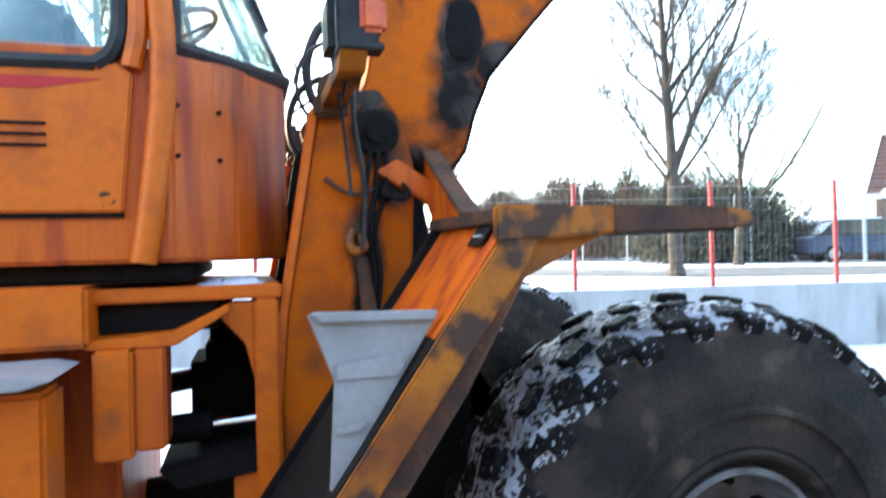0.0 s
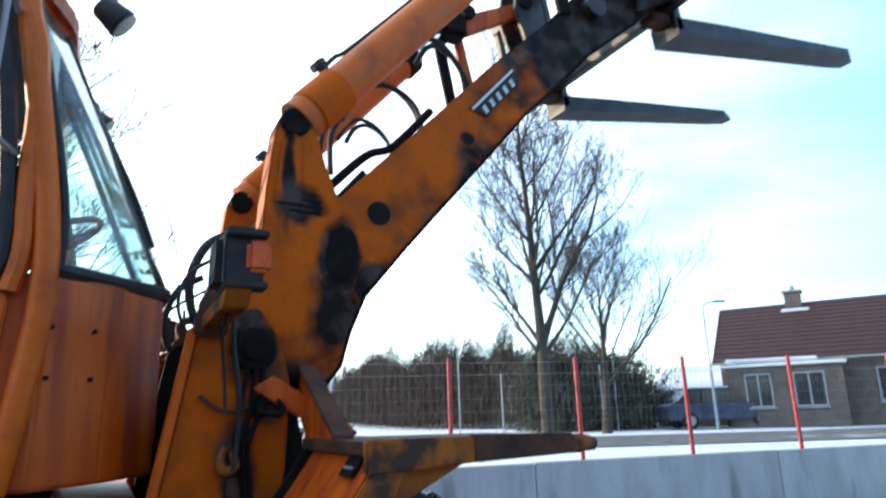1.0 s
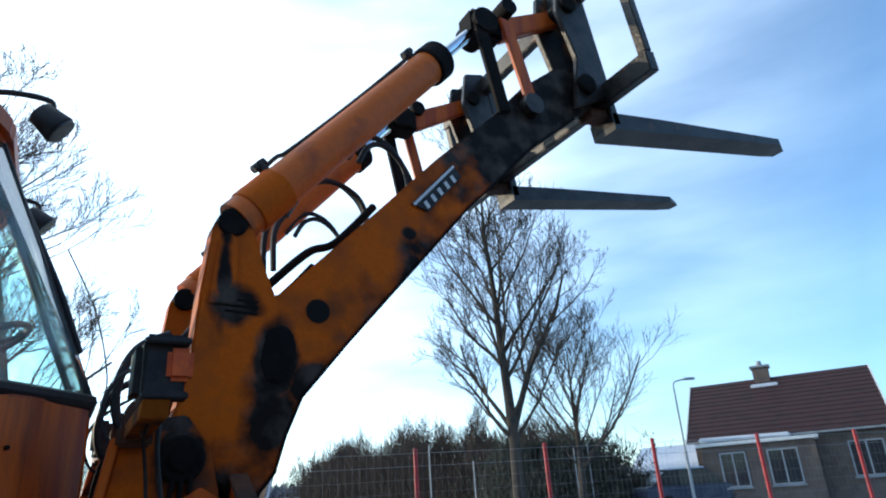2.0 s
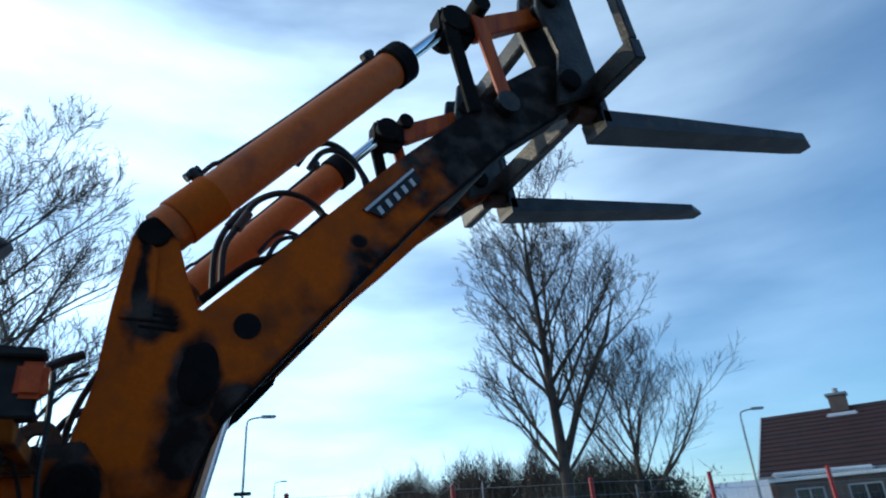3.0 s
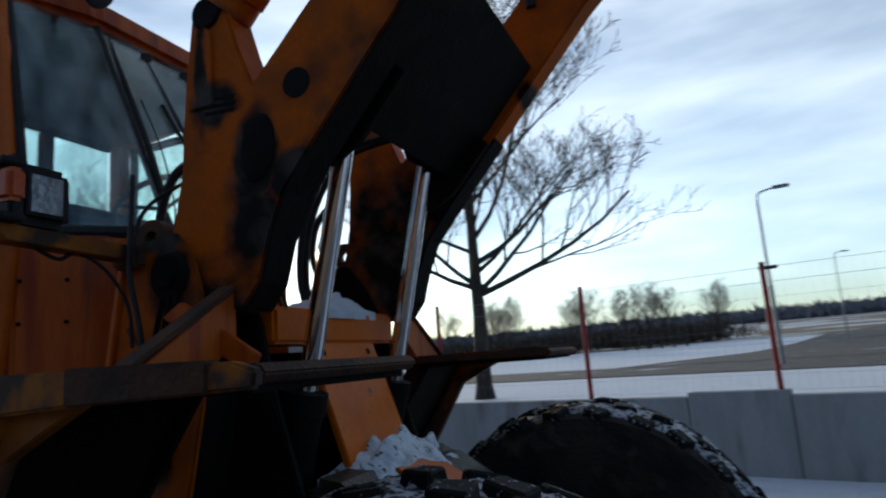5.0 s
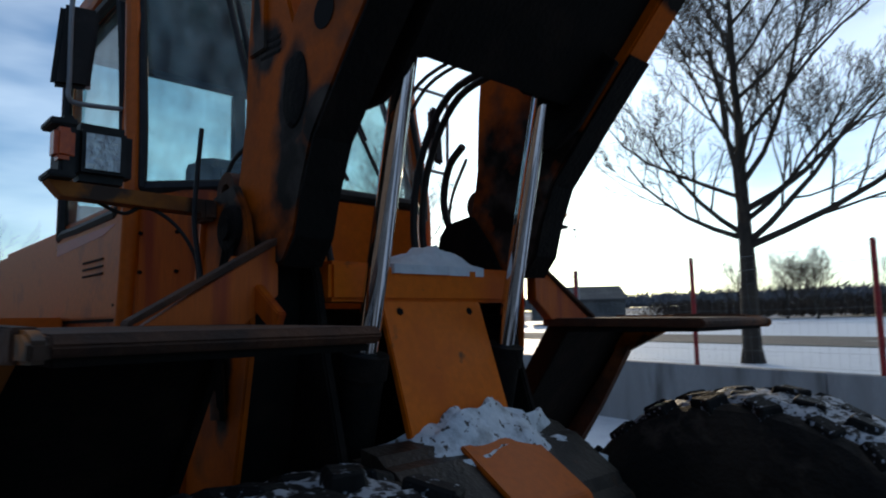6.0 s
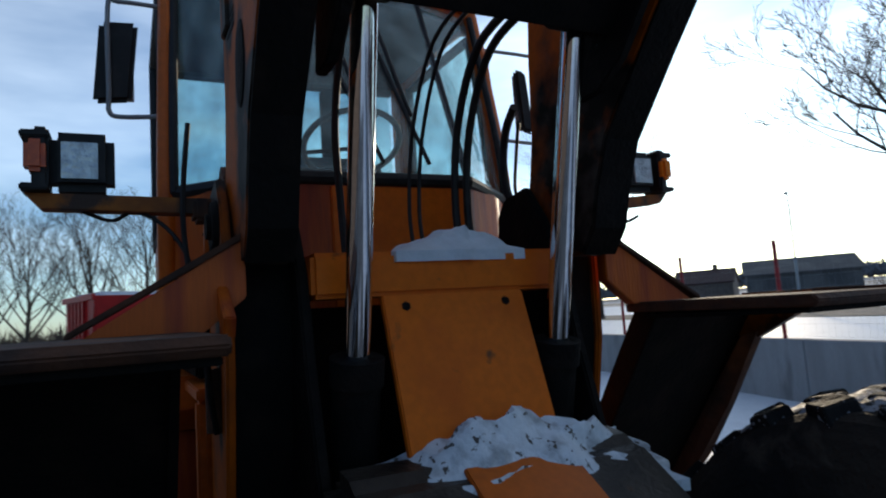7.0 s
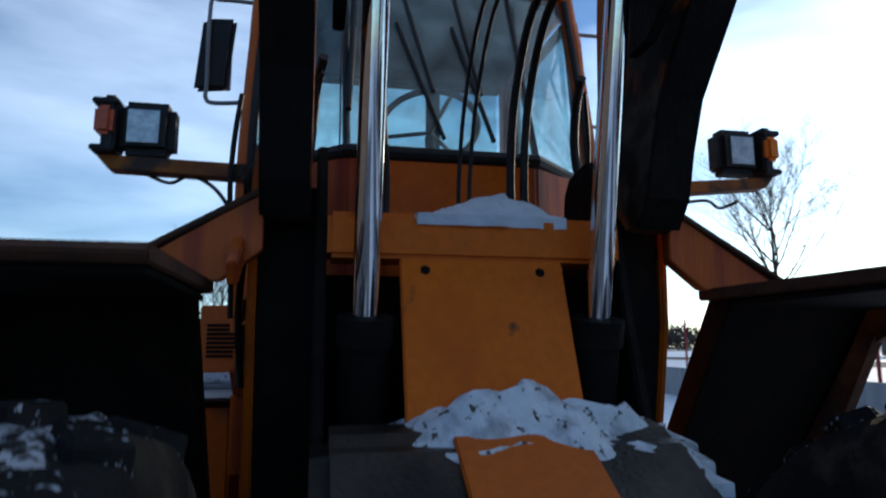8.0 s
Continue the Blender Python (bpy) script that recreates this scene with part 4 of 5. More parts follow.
lp("frame_floor", box(-0.16, 0.9, -0.42, 0.42, 0.55, 0.95, 0.02), GREASE_SHADE)
lp("rear_bulkhead", prism([(-0.10, 0.95), (0.02, 1.75), (0.08, 1.75), (-0.02, 0.95)], -0.40, 0.40), GREASE_SHADE)


def snow_heap(name, x0, x1, y0, y1, base, top, seed, label, slope=0.0, mat=SLUSH, peak=(0.5, 0.5), lump=0.4):
    n = 26
    b = bmesh.new()
    grid = []
    for i in range(n + 1):
        row = []
        for j in range(n + 1):
            u, v = i / n, j / n
            edge = min(1, 5 * min(u, 1 - u, v, 1 - v))
            bell = math.exp(-((u - peak[0]) ** 2 * 3.0 + (v - peak[1]) ** 2 * 5.5))
            z = base + slope * u + (top - base) * edge ** 0.7 * bell * (0.9 + lump * noise.noise(Vector((u * 5, v * 7, seed)))) + edge * 0.012 * noise.noise(Vector((u * 19, v * 23, seed)))
            wob = 0.03 * noise.noise(Vector((u * 4, v * 5, seed + 3)))
            row.append(b.verts.new((x0 + (x1 - x0) * u + wob, y0 + (y1 - y0) * v + wob, z)))
        grid.append(row)
    for i in range(n):
        for j in range(n):
            b.faces.new((grid[i][j], grid[i + 1][j], grid[i + 1][j + 1], grid[i][j + 1]))
    lo = bmesh.ops.extrude_face_region(b, geom=b.faces[:])
    for v in [g for g in lo["geom"] if isinstance(g, bmesh.types.BMVert)]:
        v.co.z -= 0.03
    return tagged(part(name, b, mat, None, "", True), label, "snow", kind="stuff")


snow_heap("snow_on_beam", 0.14, 0.37, -0.17, 0.24, 1.885, 1.972, 1, "clean snow heaped on the cross beam", 0, SNOW, (0.5, 0.62), 0.12)
snow_heap("snow_on_nose", 0.43, 0.70, -0.31, 0.47, 1.345, 1.475, 5, "dirty crusted snow lying on the loader's nose", -0.10, SLUSH, (0.40, 0.47), 0.7)
snow_heap("snow_on_frame", -0.40, -0.19, -0.60, -0.40, 1.528, 1.545, 9, "thin snow left on the hinge beam", 0, SNOW)

# fenders
for s in (-1, 1):
    f = lp("fender", prism([(0.28, 1.672), (0.95, 1.662), (0.965, 1.678), (0.95, 1.695), (0.28, 1.705)], s * 0.68, s * 1.24, 0.004), RUST, "brown rusted front fender with yellow edges")
    lp("fender_lip", prism([(0.27, 1.712), (0.58, 1.708), (0.92, 1.70), (0.965, 1.685), (0.96, 1.655), (0.58, 1.645), (0.27, 1.63)], s * 1.238, s * 1.266, 0.006), YELLOW, parent=f)
    lp("rusty_edge", prism([(0.56, 1.712), (0.875, 1.705), (0.875, 1.652), (0.56, 1.644)], s * 1.234, s * 1.271, 0.004), RUST, parent=f)
    # the lower half is split off and coloured black as shaded plate
    lp("slope_plate", prism([(0.13, 1.424), (-0.24, 0.90), (-0.215, 0.885), (0.155, 1.409)], s * 0.74, s * 1.24), GREASE_SHADE, "lower half of the mudguard with its shade painted black", parent=f)
    lp("slope_plate", prism([(0.325, 1.70), (0.13, 1.424), (0.155, 1.409), (0.35, 1.685)], s * 0.74, s * 1.24), RUSTY, "rust-stained orange sloping mudguard behind the wheel", parent=f)
    lp("dark_liner", rough_up(prism([(0.352, 1.682), (-0.205, 0.885), (-0.195, 0.88), (0.362, 1.676)], s * 0.74, s * 1.235), 0.006, 6), GREASE_SHADE, "rough black liner under the mudguard", parent=f)
    lp("fender_underside", box(0.36, 0.93, s * 0.69, s * 1.23, 1.648, 1.662, 0.002), GREASE_SHADE, parent=f)
    lp("slope_flange", prism([(0.37, 1.712), (0.335, 1.71), (0.30, 1.655), (-0.235, 0.905), (-0.17, 0.875), (0.345, 1.575), (0.38, 1.65)], s * 1.215, s * 1.259, 0.005), YELLOW, "chipped yellow mudguard edge", parent=f)
    lp("rust_scale", rough_up(prism([(0.36, 1.56), (0.30, 1.555), (-0.20, 0.87), (-0.14, 0.85), (0.06, 1.10), (0.2, 1.30)], s * 1.19, s * 1.225), 0.02, 9), RUST, parent=f)
    lp("gusset", prism([(0.30, 1.655), (0.585, 1.66), (0.345, 1.545), (0.27, 1.56)], s * 1.20, s * 1.232, 0.003), YELLOW, parent=f)
    lp("fender_strut", prism([(s * 0.56, 1.93), (s * 0.92, 1.70), (s * 0.66, 1.70), (s * 0.56, 1.78)], 0.30, 0.345, 0.003, None, "yz"), RUSTY, parent=f)
    lp("fender_strut", prism([(s * 0.55, 1.95), (s * 0.95, 1.715), (s * 0.95, 1.70), (s * 0.55, 1.93)], 0.293, 0.355, 0.003, None, "yz"), RUST, parent=f)
    # added strip, black so that the plate's sunlit inner edge looks shaded
    lp("inner_edge_shade", prism([(0.37, 1.70), (0.30, 1.705), (-0.26, 0.905), (-0.18, 0.875), (0.38, 1.65)], s * 0.715, s * 0.739, 0.003), GREASE_SHADE, parent=f)
lp("rating_plate", prism([(0.262, 1.622), (0.305, 1.683), (0.300, 1.687), (0.257, 1.626)], -1.19, -1.10), GREASE_SHADE, "small dark rating plate")
lp("rating_line", prism([(0.268, 1.640), (0.271, 1.644), (0.266, 1.648), (0.263, 1.644)], -1.18, -1.12), GREY)
# grey triangular cover between the tower and the mudguard
g = lp("step_cover", prism([(-0.134, 1.486), (0.150, 1.478), (0.141, 1.457), (-0.082, 1.11), (-0.094, 1.11), (-0.080, 1.343)], -1.2, -1.187, 0.003), GREY, "plain grey sheet steel triangle")
lp("cover_fold", prism([(-0.130, 1.492), (0.150, 1.484), (0.141, 1.462), (-0.108, 1.468)], -1.217, -1.2, 0.004), GREY, parent=g)
lp("cover_fold", prism([(-0.078, 1.382), (0.090, 1.399), (0.060, 1.343), (-0.078, 1.343)], -1.206, -1.2, 0.003), GREY, parent=g)
lp("cover_fold", prism([(-0.084, 1.249), (-0.009, 1.257), (-0.027, 1.232), (-0.084, 1.227)], -1.206, -1.2, 0.003), GREY, parent=g)

# lift arms
ARM_PROFILE = [(0.165, 2.55), (0.195, 2.80), (0.225, 2.865), (0.265, 2.885), (0.305, 2.87), (0.335, 2.82), (0.38, 2.67), (0.43, 2.545), (0.84, 2.955), (1.15, 3.275), (1.50, 3.60), (1.72, 3.84), (1.95, 4.02), (2.13, 4.08), (2.22, 4.0), (2.20, 3.84), (2.05, 3.73), (1.72, 3.47), (1.46, 3.21), (1.30, 3.06), (1.10, 2.835), (0.87, 2.58), (0.70, 2.39), (0.53, 2.19), (0.475, 2.06), (0.44, 1.94), (0.38, 1.865), (0.31, 1.86), (0.25, 1.92), (0.10, 1.93), (0.08, 2.02), (0.12, 2.16), (0.15, 2.3)]
for s in (-1, 1):
    a = lp("lift_arm", prism(ARM_PROFILE, s * 0.445, s * 0.57, 0.008), ARM if s < 0 else ARM_INNER, "orange lift arm smeared with black grease")
    # a solid plug, coloured near-black for the shade inside the hole
    lp("arm_hole", rod((0.588, s * 0.44, 2.505), (0.588, s * 0.5725, 2.505), 0.046, None, 28), HOLE, "dark round hole through the arm", True, a)
    # greasy patches round the pins
    lp("pin_boss", rod((0.435, s * 0.56, 2.39), (0.435, s * 0.573, 2.39), 0.045, 0.04, 24), GREASE_SHADE, "black greasy pin boss", True, a)
    pad = lathe([(0.0005, s * 0.5765), (0.75, s * 0.5760), (0.95, s * 0.5735), (1.0, s * 0.568)], 32, None, Matrix.Translation((0.445, 0, 2.335)) @ Matrix.Rotation(radians(8), 4, "Y") @ Matrix.Diagonal((0.062, 1, 0.108, 1)))
    lp("pin_pad", pad, GREASE_SHADE, "black greasy oval pad over the pin", True, a)
    lp("knee_pin", rod((0.262, s * 0.42, 2.815), (0.262, s * 0.582, 2.815), 0.055, None, 24, None, 0.006), GREASE_SHADE, "greasy knee pin", True, a)
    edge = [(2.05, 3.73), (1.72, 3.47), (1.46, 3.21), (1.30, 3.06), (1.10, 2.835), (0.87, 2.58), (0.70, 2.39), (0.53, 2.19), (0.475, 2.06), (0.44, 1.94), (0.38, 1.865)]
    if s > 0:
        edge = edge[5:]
    lp("dark_underside", prism(edge + [(x + 0.007, z - 0.006) for x, z in reversed(edge)], s * 0.448, s * 0.567), GREASE_SHADE, "black strip along the arm's underside", parent=a)
    lp("knee_rib", prism([(0.19, 2.50), (0.215, 2.74), (0.255, 2.78), (0.285, 2.74), (0.29, 2.50)], s * 0.565, s * 0.58, 0.004), ARM, parent=a)
    for k in range(3):
        lp("weld_mark", prism([(0.25, 2.475 + k * 0.022), (0.36, 2.468 + k * 0.022), (0.37, 2.478 + k * 0.022), (0.25, 2.485 + k * 0.022)], s * 0.568, s * 0.5715), GREASE_SHADE, parent=a)
# maker's plate: black with a white edge, the lettering drawn as plain bars
pl = lp("maker_plate", prism([(1.005, 3.02), (1.225, 3.255), (1.268, 3.20), (1.085, 2.995)], -0.582, -0.572), BLACK, "black maker's plate with plain white bars")
lp("plate_edge", prism([(1.008, 3.018), (1.225, 3.250), (1.232, 3.241), (1.018, 3.010)], -0.586, -0.58), WHITE, parent=pl)
for k in range(5):
    x, z = 1.060 + 0.036 * k, 3.018 + 0.0385 * k
    lp("plate_bar", prism([(x, z + 0.014), (x + 0.013, z + 0.028), (x + 0.034, z), (x + 0.021, z - 0.014)], -0.586, -0.58), WHITE, parent=pl)
lp("torque_tube", rod((0.62, -0.46, 2.62), (0.62, 0.46, 2.62), 0.085, None, 24), GREASE_SHADE, smooth=True)
lp("arm_cross_plate", prism([(0.63, 2.465), (0.80, 2.65), (1.02, 2.88), (1.06, 2.85), (0.85, 2.615), (0.67, 2.43)], -0.45, 0.45, 0.004), GREASE_SHADE, "black cross plate between the arms")
lp("arm_cross_tube", rod((1.80, -0.46, 3.70), (1.80, 0.46, 3.70), 0.09, None, 24), DIRTY, smooth=True)

# lift cylinders
for s in (-1, 1):
    y = 0.305 * s
    lo, mid, hi = Vector((0.22, y, 0.86)), Vector((0.402, y, 1.612)), Vector((0.612, y, 2.50))
    c = lp("lift_cylinder", rod(lo, mid, 0.062, None, 24, rod(mid - (mid - lo) * 0.09, mid, 0.07, None, 24), 0.004), GREASE_SHADE, "black lift cylinder barrel", True)
    lp("piston_rod", rod(mid, hi, 0.0335, None, 32), CHROME, "bright chromed piston rod", True, c)
    lp("rod_eye", rod((0.62, y - 0.06, 2.54), (0.62, y + 0.06, 2.54), 0.08, None, 20), GREASE_SHADE, parent=c)
    lp("rod_bracket", prism([(0.50, 2.30), (0.56, 2.62), (0.78, 2.62), (0.86, 2.54), (0.70, 2.36), (0.6, 2.30)], s * 0.375, s * 0.405, 0.004), GREASE_SHADE, parent=c)

# tilt cylinders, levers and links
for s in (-1, 1):
    y = 0.505 * s
    p0, p1, p2 = Vector((0.262, y, 2.815)), Vector((1.215, y, 3.875)), Vector((1.46, y, 4.15))
    d = (p1 - p0).normalized()
    c = lp("tilt_cylinder", rod(p0 + d * 0.04, p1, 0.086, None, 28), ORANGE, "orange tilt cylinder", True)
    lp("gland", rod(p1 - d * 0.07, p1 + d * 0.035, 0.102, None, 24, None, 0.008), GREASE_SHADE, "black gland nut", True, c)
    lp("base_collar", rod(p0 + d * 0.10, p0 + d * 0.28, 0.093, None, 24, None, 0.006), ARM, smooth=True, parent=c)
    lp("tilt_rod", rod(p1, p2, 0.032, None, 24), CHROME, "chromed tilt rod", True, c)
    n = Vector((-d.z, 0, d.x))
    for k, off in ((0.20, 0.10), (0.93, 0.10)):
        q = p0 + (p1 - p0) * k + n * 0.09
        lp("oil_port", rod(q - n * 0.02, q + n * 0.045, 0.024, 0.02, 10, rod(q + n * 0.03 - d * 0.035, q + n * 0.03 + d * 0.03, 0.018, None, 10)), DIRTY, smooth=True, parent=c)
    lp("oil_pipe", tube([p0 + (p1 - p0) * 0.21 + n * 0.10, p0 + (p1 - p0) * 0.26 + n * 0.105, p0 + (p1 - p0) * 0.31 + n * 0.094, p0 + (p1 - p0) * 0.6 + n * 0.09, p0 + (p1 - p0) * 0.93 + n * 0.10], 0.010, 8), DIRTY, smooth=True, parent=c)
    # cross head and levers
    lp("cross_head", rod((1.50, s * 0.40, 4.18), (1.50, s * 0.60, 4.18), 0.075, None, 20, box(1.42, 1.62, s * 0.43, s * 0.58, 4.10, 4.26, 0.02), 0.0), GREASE_SHADE, "greasy black cross head")
    lp("tilt_lever", prism([(1.43, 4.14), (1.51, 4.12), (1.60, 3.64), (1.53, 3.62)], s * 0.56, s * 0.59, 0.004), GREASE_SHADE)
    lp("tilt_lever", prism([(1.58, 4.22), (1.66, 4.21), (1.78, 3.68), (1.71, 3.66)], s * 0.585, s * 0.61, 0.004), RUSTY)
    lp("tilt_link", prism([(1.48, 4.20), (1.60, 4.27), (2.05, 4.50), (2.10, 4.42), (1.65, 4.15)], s * 0.47, s * 0.53, 0.006), RUSTY, "rusty orange tilt link")
    lp("link_pin", rod((1.64, s * 0.44, 4.30), (1.64, s * 0.63, 4.30), 0.05, None, 16), GREASE_SHADE)
    lp("lever_pin", rod((1.73, s * 0.44, 3.70), (1.73, s * 0.63, 3.70), 0.06, None, 16), DIRTY)

# fork carriage, in the plane square to the forks
K = Vector((-0.163, 0, 0.987))
H0 = Vector((2.25, 0, 3.80))


def on_mast(k, f, y):
    """k metres up the carriage, f metres forward of it."""
    q = H0 + K * k + Vector((0.987, 0, 0.163)) * f
    return Vector((q.x, y, q.z))


def slab(k0, k1, f0, f1, y0, y1, w=0.006, bm=None):
    b = bmesh.new()
    bmesh.ops.create_cube(b, size=1)
    for v in b.verts:
        q = on_mast(k0 if v.co.z < 0 else k1, f0 if v.co.x < 0 else f1, y0 if v.co.y < 0 else y1)
        v.co = q
    if w:
        bevel(b, w, 2)
    return merged(bm, b)


carriage = lp("fork_carriage", slab(0.05, 0.17, 0.02, 0.09, -0.96, 0.96), DIRTY, "dark greasy fork carriage frame")
lp("upper_bar", slab(0.74, 0.85, 0.02, 0.09, -0.96, 0.96), DIRTY, parent=carriage)
for y in (-0.96, 0.90):
    lp("end_bar", slab(0.17, 0.74, 0.03, 0.08, y, y + 0.06), DIRTY, parent=carriage)
for s in (-1, 1):
    b = prism([(2.02, 3.76), (2.30, 3.90), (2.24, 4.30), (2.17, 4.70), (2.02, 4.66), (1.98, 4.40), (2.08, 4.10)], s * 0.40, s * 0.44, 0.006)
    lp("hanger_plate", b, DIRTY, parent=carriage)
    lp("hanger_plate", prism([(2.02, 3.76), (2.30, 3.90), (2.24, 4.30), (2.17, 4.70), (2.02, 4.66), (1.98, 4.40), (2.08, 4.10)], s * 0.595, s * 0.63, 0.006), DIRTY, parent=carriage)
    lp("hanger_pin", rod((2.11, s * 0.38, 3.92), (2.11, s * 0.66, 3.92), 0.06, None, 18, None, 0.006), GREASE_SHADE, parent=carriage)
    lp("link_eye", rod((2.06, s * 0.38, 4.46), (2.06, s * 0.66, 4.46), 0.055, None, 18, None, 0.006), GREASE_SHADE, parent=carriage)
    # fork: shank and tapered blade with a slanted tip
    y0, y1 = s * 0.5 - 0.075, s * 0.5 + 0.105
    b = slab(-0.06, 0.80, 0.09, 0.15, y0, y1, 0.008)
    u, w = Vector((0.987, 0, 0.163)), K
    blade = bmesh.new()
    sec = [(0.09, -0.085, 0.02, -0.075), (0.5, -0.083, 0.012, -0.075), (1.74, -0.080, -0.034, -0.075), (1.93, -0.072, -0.048, 0.02)]
    rings = []
    for f, lo_, hi_, wd in sec:
        ring = []
        for yy, kk in ((wd, lo_), (0.105, lo_), (0.105, hi_), (wd, hi_)):
            ring.append(blade.verts.new(on_mast(kk, f, s * 0.5 + yy)))
        rings.append(ring)
    for r0, r1 in zip(rings, rings[1:]):
        for k in range(4):
            blade.faces.new((r0[k], r0[(k + 1) % 4], r1[(k + 1) % 4], r1[k]))
    blade.faces.new(rings[0][::-1])
    blade.faces.new(rings[-1])
    bmesh.ops.recalc_face_normals(blade, faces=blade.faces)
    merged(b, blade)
    fk = lp("fork", b, STEEL, "worn dark steel pallet fork", parent=carriage)
    lp("fork_hook", slab(0.80, 0.90, -0.02, 0.15, y0, y1, 0.008), STEEL, parent=fk)
    lp("fork_stop", slab(0.0, 0.06, -0.05, 0.09, s * 0.5 - 0.05, s * 0.5 + 0.05), RUST, parent=fk)

# headlights on their bars
for s, o, z in ((-1, 0.0, 0.0), (1, 0.105, 0.045)):
    yi, ye = 0.855 + o, 0.995 + o
    hl = lp("headlight", box(-0.05, 0.045, s * (yi - 0.005), s * (ye + 0.012), z + 2.10, z + 2.262, 0.022), BLACK, "black square headlight with an amber indicator")
    lp("lens", box(0.035, 0.052, s * (yi + 0.026), s * (ye - 0.010), z + 2.122, z + 2.238, 0.012), LENS, "clear glass lens", parent=hl)
    lp("indicator_housing", box(-0.035, 0.068, s * (ye + 0.008), s * (ye + 0.048), z + 2.105, z + 2.265, 0.008), BLACK, parent=hl)
    lp("indicator", box(0.02, 0.085, s * (ye + 0.014), s * (ye + 0.064), z + 2.142, z + 2.228, 0.012), REFLECT if s < 0 else AMBER, "amber indicator lens", parent=hl)
    for zz in (2.095, 2.235):
        lp("guard", box(-0.035, 0.075, s * (ye + 0.008), s * (ye + 0.074), z + zz, z + zz + 0.018, 0.004), BLACK, parent=hl)
    lp("lamp_bar", prism([(s * 0.60, 2.04), (s * 0.60, 2.085), (s * (1.062 + o), z + 2.094), (s * (1.025 + o), z + 2.052)], -0.03, 0.035, 0.002, None, "yz"), YELLOW, "flat yellow lamp bar")
    lp("lamp_bar_bracket", box(-0.05, 0.05, s * 0.603, s * 0.65, 2.02, 2.085, 0.01), RUST)
    lp("cable", tube([(0.0, s * (0.93 + o), 2.05), (0.0, s * (0.86 + o), 2.025), (0.0, s * (0.80 + o), 2.05), (0.02, s * 0.72, 2.0), (0.04, s * 0.665, 1.90), (0.05, s * 0.66, 1.78)], 0.006, 6), BLACK)
    lp("cable", tube([(0.05, s * 0.66, 2.30), (0.06, s * 0.675, 2.15), (0.06, s * 0.68, 2.0), (0.09, s * 0.665, 1.80), (0.08, s * 0.66, 1.62)], 0.008, 6), BLACK)

# hoses
for s in (-1, 1):
    for k in range(2):
        y = s * (0.10 + 0.05 * k)
        lp("hydraulic_hose", tube([(0.76 + 0.05 * k, s * 0.46, 3.25 - 0.01 * k), (0.82 + 0.04 * k, s * 0.455, 3.35 - 0.02 * k), (0.90 + 0.03 * k, s * 0.45, 3.39 - 0.03 * k), (0.99 + 0.02 * k, s * 0.44, 3.35 - 0.03 * k), (1.06 + 0.02 * k, s * 0.43, 3.25 - 0.03 * k), (1.08 + 0.02 * k, s * 0.42, 3.10)], 0.013, 8), BLACK, smooth=True)
        if s > 0:
            continue
        lp("hydraulic_hose", tube([(0.50 + 0.03 * k, y, 2.80), (0.50 + 0.03 * k, y, 2.98), (0.55 + 0.03 * k, y, 3.12 - 0.03 * k), (0.65, y, 3.25 - 0.03 * k), (0.77, y, 3.315 - 0.03 * k), (0.89, y, 3.29 - 0.03 * k), (0.99 - 0.02 * k, y, 3.16), (1.02 - 0.02 * k, y, 2.86)], 0.014, 8), BLACK, smooth=True)
        lp("hose_coupling", rod((0.545 + 0.03 * k, y, 3.105 - 0.03 * k), (0.60 + 0.02 * k, y, 3.19 - 0.03 * k), 0.022, None, 10), DIRTY, smooth=True)
    lp("steel_pipe", tube([(0.44, s * 0.41, 2.64), (0.60, s * 0.41, 2.80), (0.72, s * 0.41, 2.86), (0.9, s * 0.41, 3.06)], 0.018, 8), GREASE_SHADE, smooth=True)
for y0, y1, r in ((0.21, 0.17, 0.014), (0.26, 0.215, 0.014), (0.06, 0.0, 0.007), (0.10, 0.035, 0.007), (-0.25, -0.23, 0.012)):
    lp("hydraulic_hose", tube([(0.55, y0, 2.60), (0.26, y0 + (y1 - y0) * 0.3, 2.55), (0.10, y0 + (y1 - y0) * 0.6, 2.32), (0.06, y1 + 0.01, 2.05), (0.12, y1, 1.86)], r, 8), BLACK, smooth=True)
for k in range(3):
    lp("hydraulic_hose", tube([(0.12 + 0.025 * k, -0.612, 1.93), (0.10 + 0.03 * k, -0.625, 1.80), (0.085 + 0.02 * k, -0.635, 1.68), (0.11 + 0.015 * k, -0.63, 1.55), (0.10 + 0.015 * k, -0.615, 1.43)], 0.008, 8), GREASE_SHADE, smooth=True)
lp("hydraulic_hose", tube([(0.20, -0.612, 1.84), (0.23, -0.64, 1.80), (0.21, -0.65, 1.775), (0.15, -0.64, 1.79)], 0.008, 8), GREASE_SHADE, smooth=True)
lp("hydraulic_hose", tube([(-0.02, -0.61, 1.84), (0.03, -0.63, 1.80), (0.08, -0.63, 1.79), (0.13, -0.62, 1.81)], 0.007, 8), RUST, smooth=True)
lp("valve_block", rough_up(box(0.135, 0.185, -0.635, -0.60, 1.77, 1.83, 0.012), 0.008, 20), GREASE_SHADE, "oily valve block with hose ends")
lp("hose_hook", tube([(0.06, -0.61, 1.68), (0.045, -0.63, 1.65), (0.06, -0.635, 1.62), (0.09, -0.635, 1.63), (0.085, -0.62, 1.67)], 0.014, 8), YELLOW, smooth=True)
lp("cylinder_stub", rod((0.105, -0.615, 1.43), (0.09, -0.615, 1.60), 0.024, None, 14), RUST, smooth=True)
